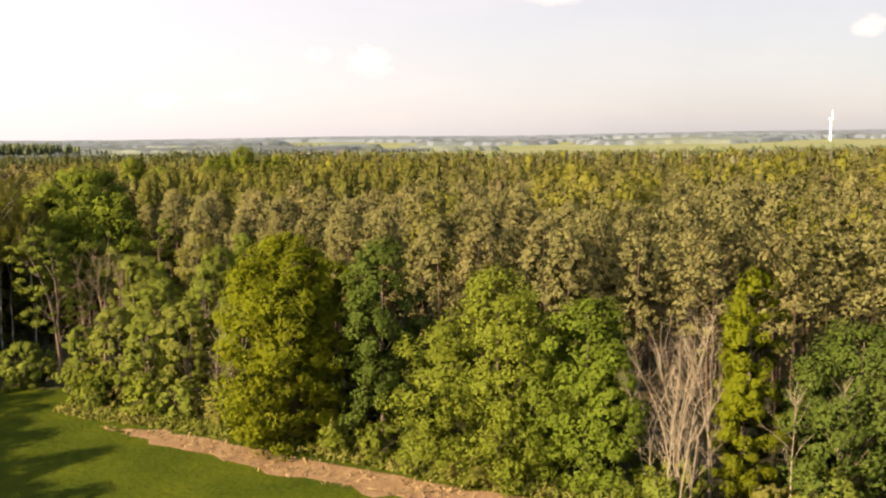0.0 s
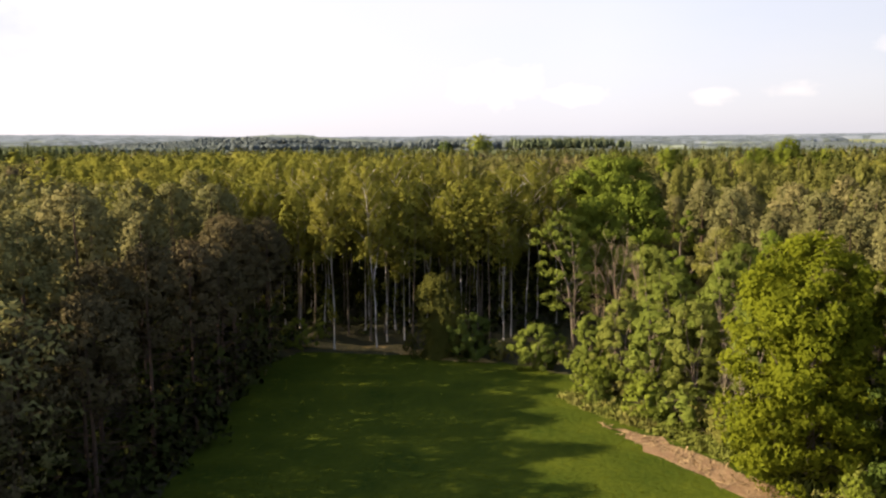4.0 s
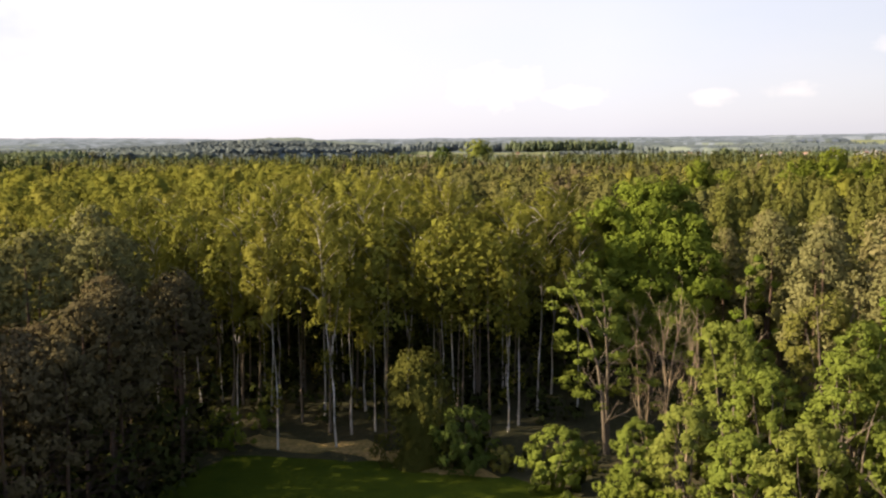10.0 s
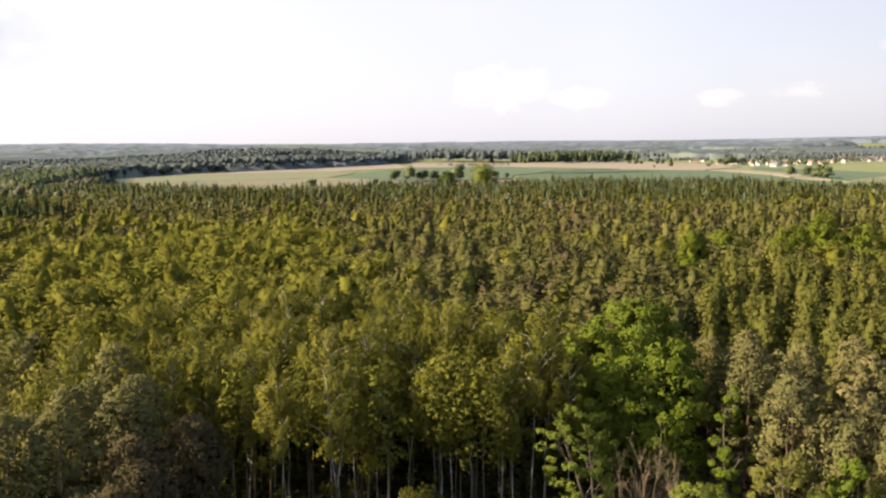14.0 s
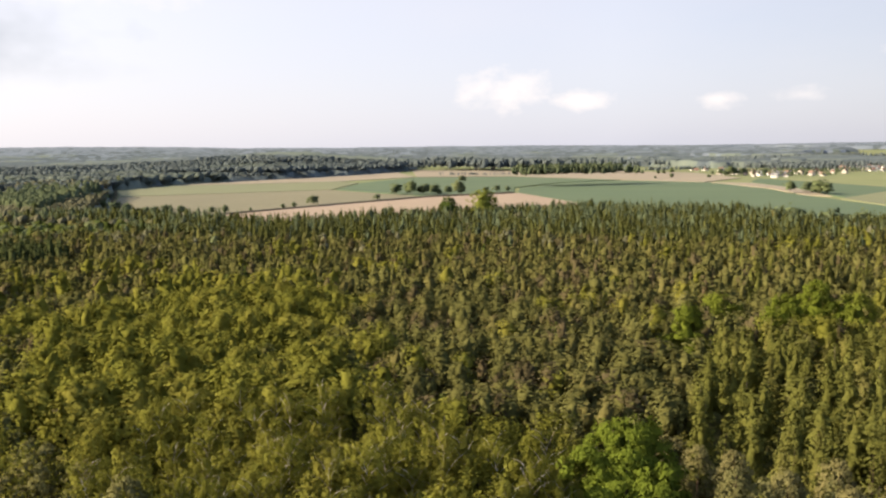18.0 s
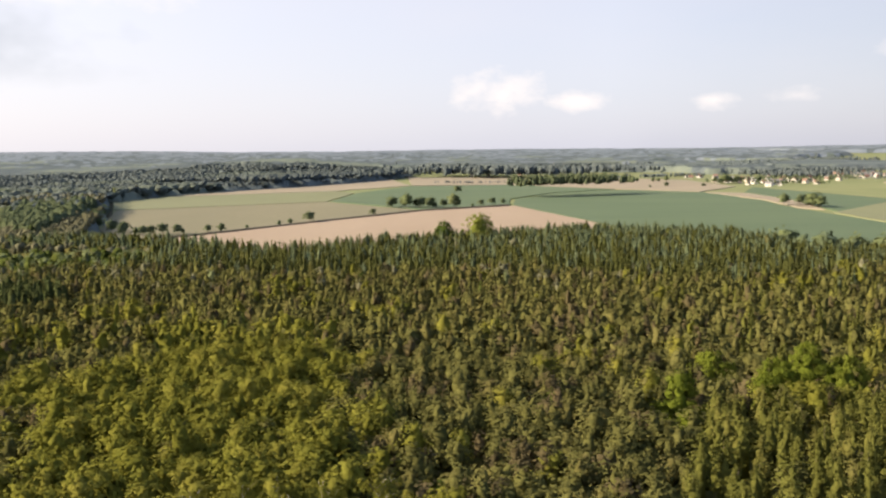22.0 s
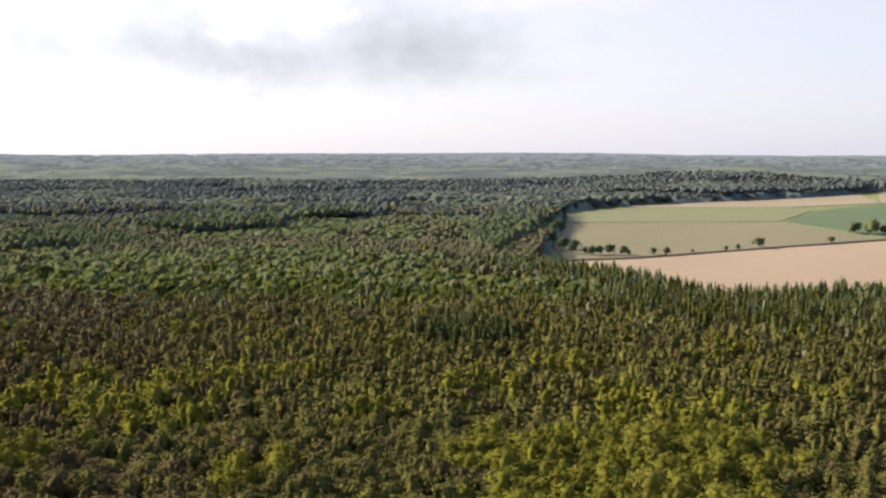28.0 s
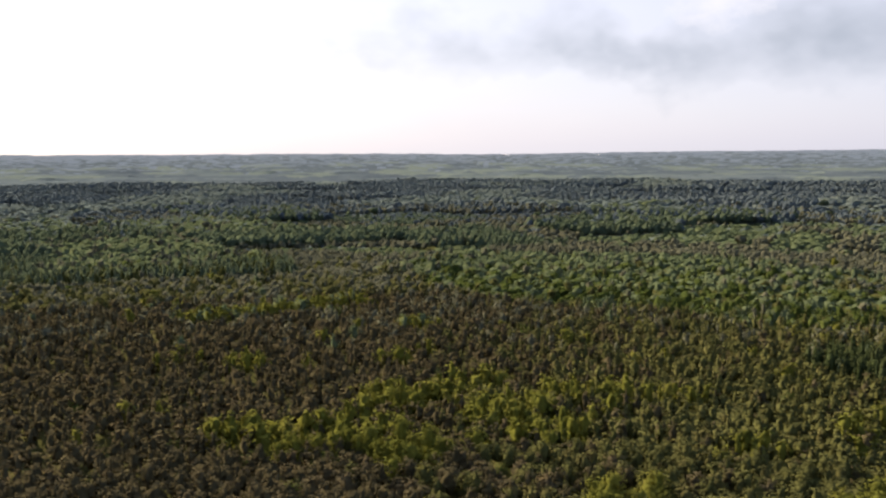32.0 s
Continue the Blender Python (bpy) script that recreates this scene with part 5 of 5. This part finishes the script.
def house(length, width, wall, ridge, wm, rm, label, name="house"):
    root = tagged(new(name), label, "house")
    bm = bmesh.new()
    box(bm, -length / 2, -width / 2, -0.3, length / 2, width / 2, wall)
    for s in (-1, 1):
        g = [bm.verts.new(p) for p in ((s * length / 2, -width / 2, wall), (s * length / 2, width / 2, wall), (s * length / 2, 0, ridge))]
        bm.faces.new(g if s > 0 else g[::-1])
    part("wall", bm, wm, root)
    bm = bmesh.new()
    e, t, drop = 0.5, 0.25, 0.5 * (ridge - wall) / (width / 2)
    for s in (-1, 1):
        p = [(-length / 2 - e, s * (width / 2 + e), wall - drop), (length / 2 + e, s * (width / 2 + e), wall - drop), (length / 2 + e, 0, ridge), (-length / 2 - e, 0, ridge)]
        a = [bm.verts.new((x, y, z + t)) for x, y, z in p]
        b = [bm.verts.new((x, y, z + 0.03)) for x, y, z in p]
        bm.faces.new(a)
        bm.faces.new(b[::-1])
        for k in range(4):
            bm.faces.new((b[k], b[(k + 1) % 4], a[(k + 1) % 4], a[k]))
    bmesh.ops.recalc_face_normals(bm, faces=bm.faces)
    roof = part("roof", bm, rm, root)
    bm = bmesh.new()
    box(bm, length * 0.2, -0.4, ridge - 1.0, length * 0.2 + 0.8, 0.4, ridge + 1.0)
    part("chimney", bm, ROOFS[1], roof)
    for s in (-1, 1):
        for k in range(int(length // 3)):
            for z in ([1.0, 3.6] if wall > 4.5 else [1.0]):
                bm = bmesh.new()
                x = -length / 2 + 1.0 + k * 3
                box(bm, x, s * (width / 2) - 0.06, z, x + 1.2, s * (width / 2) + 0.06, z + 1.4)
                part("window", bm, M["pane"], root)
    return root


homes = [house(11, 9, 3.4, 7.4, WALLS[0], ROOFS[0], "white village house with red tiled roof"), house(12, 9, 5.4, 9.2, WALLS[1], ROOFS[1], "cream two-storey village house with brown roof"),
         house(10, 8.5, 3.2, 7.0, WALLS[2], ROOFS[0], "ochre village house with red tiled roof"), house(11, 8, 5.2, 8.6, WALLS[0], ROOFS[2], "white two-storey house with grey roof")]
spots = []
for cx, cy, sx, sy, k in ((450, 1450, 36, 60, 26), (540, 1560, 40, 50, 14), (740, 1680, 60, 60, 24), (800, 1820, 60, 60, 20), (870, 2130, 90, 90, 22), (720, 2180, 60, 110, 16), (830, 2700, 60, 160, 10), (430, 1705, 22, 14, 5), (140, 1850, 50, 30, 3)):
    tries = 0
    while k and tries < 400:
        tries += 1
        x, y = cx + r.normal(0, sx), cy + r.normal(0, sy)
        if all(math.hypot(x - a, y - b) > 17 for a, b in spots):
            spots.append((x, y))
            k -= 1
for k, (x, y) in enumerate(spots):
    put(homes[k % 4], x, y, r.uniform(0, 3.1), r.uniform(0.58, 0.85), 1.0, k < 4, 0)
hall = put(house(42, 16, 5.0, 8.5, WALLS[0], ROOFS[2], "long white farm hall at the village edge", "farm_hall"), 468, 1398, 0.25, 0.7, first=True, radius=0)
put(hall, 446, 1350, 0.3, 0.45, radius=0)
put(house(60, 20, 9.0, 12.0, WALLS[0], WALLS[0], "long white factory hall in the far woods", "factory_hall"), -3260, 2650, 2.2, 1.6, first=True, radius=0)
put(house(30, 14, 7.0, 9.0, WALLS[0], WALLS[0], "white hall in the far woods", "factory_hall"), -2960, 2950, 2.2, 1.6, first=True, radius=0)

# wind turbine
M["turbine"] = plain("white_turbine_paint", (0.85, 0.85, 0.85), 0.4)
tx, ty = 2609.0, 1800.0
turbine = tagged(new("wind_turbine"), "white three-bladed wind turbine on the far hills", "wind turbine")
zs = np.linspace(0, 86, 6)
part("tower", mesh_of("tower", *tube([(0, 0, z) for z in zs], np.linspace(3.6, 2.0, 6), 12), M["turbine"], smooth=True), M["turbine"], turbine)
bm = bmesh.new()
box(bm, -2.2, -3, 85.5, 2.2, 7, 90)
bmesh.ops.bevel(bm, geom=list(bm.edges), offset=0.6, segments=2, affect="EDGES")
part("nacelle", bm, M["turbine"], turbine)
hub = part("hub", mesh_of("hub", *tube([(0, -3, 87.8), (0, -4.6, 87.8), (0, -5.8, 87.8)], [1.9, 1.7, 0.4], 10), M["turbine"], smooth=True), M["turbine"], turbine)
for a in (0.35, 0.35 + 2.094, 0.35 + 4.189):
    line = [(math.sin(a) * s, -4.4, 87.8 + math.cos(a) * s) for s in (1.2, 6, 14, 24, 36)]
    part("blade", mesh_of("blade", *tube(line, [0.8, 1.7, 1.4, 0.9, 0.25], 6), M["turbine"], smooth=True), M["turbine"], hub)
turbine.matrix_basis = Matrix.LocRotScale((tx, ty, float(land(tx, ty)) - 18), Euler((0, 0, 0.6)), (1, 1, 1))


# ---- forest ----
NAMES = {"pine": ("pine_forest", "greyish green pine forest canopy", M["pine"]), "oldpine": ("old_pine_forest", "dark brownish pine forest canopy, backlit shade painted into the needles", M["shadepine"]),
         "birch": ("birch_forest", "yellow-green birch wood canopy", M["birch"]),
         "spruce": ("spruce_forest", "dark green pointed spruce belt along the fields", M["spruce"]), "larch": ("larch_forest", "yellowish green larch stand", M["larch"]),
         "fir": ("fir_forest", "dark green stand of tall firs", M["fir"]),
         "leafy": ("broadleaf_forest", "fresh green rounded broadleaf canopy", M["copse"])}
TRUNKS = []
for grade, shape, r0, r1, spacing in ((0, 0, 0, 105, 3.5), (1, 1, 105, 190, 2.7), (1, 2, 190, 400, 3.1), (2, 3, 400, 620, 4.0), (3, 4, 620, 1000, 6.2), (4, 4, 1000, 1950, 11.0)):
    x, y = scatter(spacing, r0, r1, 21 + int(r0 / 50))
    if grade < 2:
        ok = clear_of_taken(x, y)
        x, y = x[ok], y[ok]
    if grade > 2:
        ok = np.degrees(np.arctan2(-x, y + 20)) > -30
        x, y = x[ok], y[ok]
    if grade in (1, 2):  # these sides are seen only from low down, over the nearest crowns
        side = np.degrees(np.arctan2(-x, y + 20))
        side = (side < -34) | (side > 90)
        ok = ~side | (np.random.default_rng(9).uniform(0, 1, len(x)) < np.where(np.hypot(x, y) < 180, 0.55, 0.25))
        x, y = x[ok], y[ok]
    if grade == 0:
        ok = ~((x > 10) & (x < 27.5) & (y > 58) & (y < 96))
        x, y = x[ok], y[ok]
    kinds = kind_at(x, y)
    r = np.random.default_rng(5)
    thin = r.uniform(0, 1, len(x)) < np.where(kinds == "leafy", (0.42, 0.3, 0.45, 0.8, 1.0)[grade], np.where((kinds == "birch") & (grade < 2), (0.75, 0.66)[min(grade, 1)], np.where((kinds == "pine") & (grade == 1), 0.74, np.where((kinds == "larch") & (grade < 2), 0.45, 1.0))))
    inner_ = ~((x > -45) & (y > -10))  # behind the rim of the wood
    # with distance, trees pass to leaf colours that have haze painted in
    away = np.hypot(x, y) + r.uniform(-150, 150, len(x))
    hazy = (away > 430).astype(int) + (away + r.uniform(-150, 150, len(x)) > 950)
    west = np.degrees(np.arctan2(-x, y + 20)) + r.uniform(-9, 9, len(x)) > 44  # pines towards the sun: darker needles paint their backlit shade, plus a scattered tenth
    west |= r.uniform(0, 1, len(x)) < 0.1
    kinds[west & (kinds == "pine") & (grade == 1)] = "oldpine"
    for kind, (name, label, mat) in NAMES.items():
        for far, deep in ((0, False), (0, True)) if grade == 0 else ((0, False), (1, False), (2, False)):
            ids = np.flatnonzero((kinds == kind) & thin & (hazy == far) & ((inner_ == deep) | (grade > 0)))
            if not len(ids):
                continue
            # nearest pines get the needles with a sunlit tone painted in
            leaf = (M["litpine"] if grade == 0 and kind == "pine" else mat, M[{"pine": "farpine", "oldpine": "farpine", "spruce": "farspruce", "fir": "farspruce"}.get(kind, "farleaf")], M["hazeleaf" if kind == "leafy" else "hazewood"])[far]
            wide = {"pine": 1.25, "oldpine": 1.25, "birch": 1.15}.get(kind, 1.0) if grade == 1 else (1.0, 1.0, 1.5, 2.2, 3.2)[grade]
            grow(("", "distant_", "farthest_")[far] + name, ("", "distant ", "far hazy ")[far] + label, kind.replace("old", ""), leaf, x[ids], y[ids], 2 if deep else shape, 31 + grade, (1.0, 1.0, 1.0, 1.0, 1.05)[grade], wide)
            if grade == 0:
                TRUNKS.append((kind, x[ids], y[ids]))

# stems of the bulk near the clearing
for kind, x, y in TRUNKS:
    ok = np.hypot(x - 0, y - 40) < 95
    r = np.random.default_rng(3)
    pieces = []
    for px, py in zip(x[ok], y[ok]):
        line, rad = stem(r, KINDS[kind] * 0.8, r.uniform(0.07, 0.12), 0.5, 5, 4)
        pieces.append(tube(line + np.array([px, py, -0.05]), rad, 5))
    if pieces:
        v, f = joined(pieces)
        name = kind + "_stems"
        # birch stems in here take grey-brown bark: their shade is painted in
        tagged(new(name, mesh_of(name, v, f, M["bark"] if kind == "birch" else M["pinebark"], smooth=True)),
               "slender bare stems inside the " + kind + " wood", "trunks", kind="stuff")

# the wood goes on behind the clearing
r = np.random.default_rng(44)
a = np.arange(-250, 250, 5.2)
x, y = np.meshgrid(a, a)
x, y = (x + r.uniform(-2.2, 2.2, x.shape)).ravel(), (y + r.uniform(-2.2, 2.2, x.shape)).ravel()
way = np.degrees(np.arctan2(-x, y + 20))
ok = (np.hypot(x, y) < 250) & ((way < -64) | (way > np.where(np.hypot(x, y) < 220, 112, 90))) & ~inside(x, y, MEADOW) & ~inside(x, y, EDGE)
grow("pine_forest", "pine forest behind the clearing", "pine", M["pine"], x[ok], y[ok], 4, 45, 1.0, 1.8)

# far woods: an uneven canopy to the rim of hills


def canopy(name, label, r0, r1, rings, sides, rough, mat, seed, tall=13.0):
    """A closed uneven canopy between two distances, open where fields lie."""
    r = np.random.default_rng(seed)
    fr, fa = np.geomspace(r0, r1, rings), np.radians(np.linspace(-70, 95, sides))
    fx, fy = -fr[:, None] * np.sin(fa)[None], fr[:, None] * np.cos(fa)[None]
    step = fr[:, None] * (fa[1] - fa[0])
    jx, jy = fx + r.normal(0, 0.3, fx.shape) * step, fy + r.normal(0, 0.3, fx.shape) * step
    fz = land(jx, jy) + tall * height_at(jx, jy) + r.normal(0, rough, fx.shape) * (1 - 0.85 * ease(1700, 3200, np.hypot(fx, fy))) + 2.5 * wave(jx, jy, 60, 0.3)
    open_land = inside(fx, fy, MEADOW) | inside(fx, fy, FIELDS) & ~((wave(fx, fy, 260, 1.2) > 0.05) & (fy > 1900)) | (wave(fx, fy, 340, 2.2) > 0.62) & (fx > -200) & (fy > 1500)
    fz = np.where(open_land, land(jx, jy) - 3, fz)
    i, j = np.meshgrid(np.arange(rings - 1), np.arange(sides - 1), indexing="ij")
    q = np.stack([i * sides + j, i * sides + j + 1, (i + 1) * sides + j + 1, (i + 1) * sides + j], -1).reshape(-1, 4)
    q = q[~(open_land.ravel()[q].all(1))]
    ob = tagged(new(name, mesh_of(name, np.stack([jx, jy, fz], -1).reshape(-1, 3), q, mat, r.uniform(0, 1, fx.size), smooth=True)), label, "forest", kind="stuff")
    return ob, np.hypot(jx, jy).ravel()[q].mean(1), stand(jx, jy, 150).ravel()[q[:, 0]]


# closed sheets added below the crowns so the gaps between look less dark
canopy("lower_boughs", "sheet of pine colour added under the tops to lighten the gaps", 106, 640, 110, 480, 0.6, M["pine"], 19, 9.2)
woods, middle, patch = canopy("merging_woods", "closed sheet added under the distant trees to lighten their gaps", 620, 1960, 90, 400, 0.8, M["hazewood"], 18, 8.6)
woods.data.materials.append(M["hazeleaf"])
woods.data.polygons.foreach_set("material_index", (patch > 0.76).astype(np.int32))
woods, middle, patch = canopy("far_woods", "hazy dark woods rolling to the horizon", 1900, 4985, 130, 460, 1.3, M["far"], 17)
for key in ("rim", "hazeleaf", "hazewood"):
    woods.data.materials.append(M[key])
# more of the palest haze-painted foliage towards the horizon
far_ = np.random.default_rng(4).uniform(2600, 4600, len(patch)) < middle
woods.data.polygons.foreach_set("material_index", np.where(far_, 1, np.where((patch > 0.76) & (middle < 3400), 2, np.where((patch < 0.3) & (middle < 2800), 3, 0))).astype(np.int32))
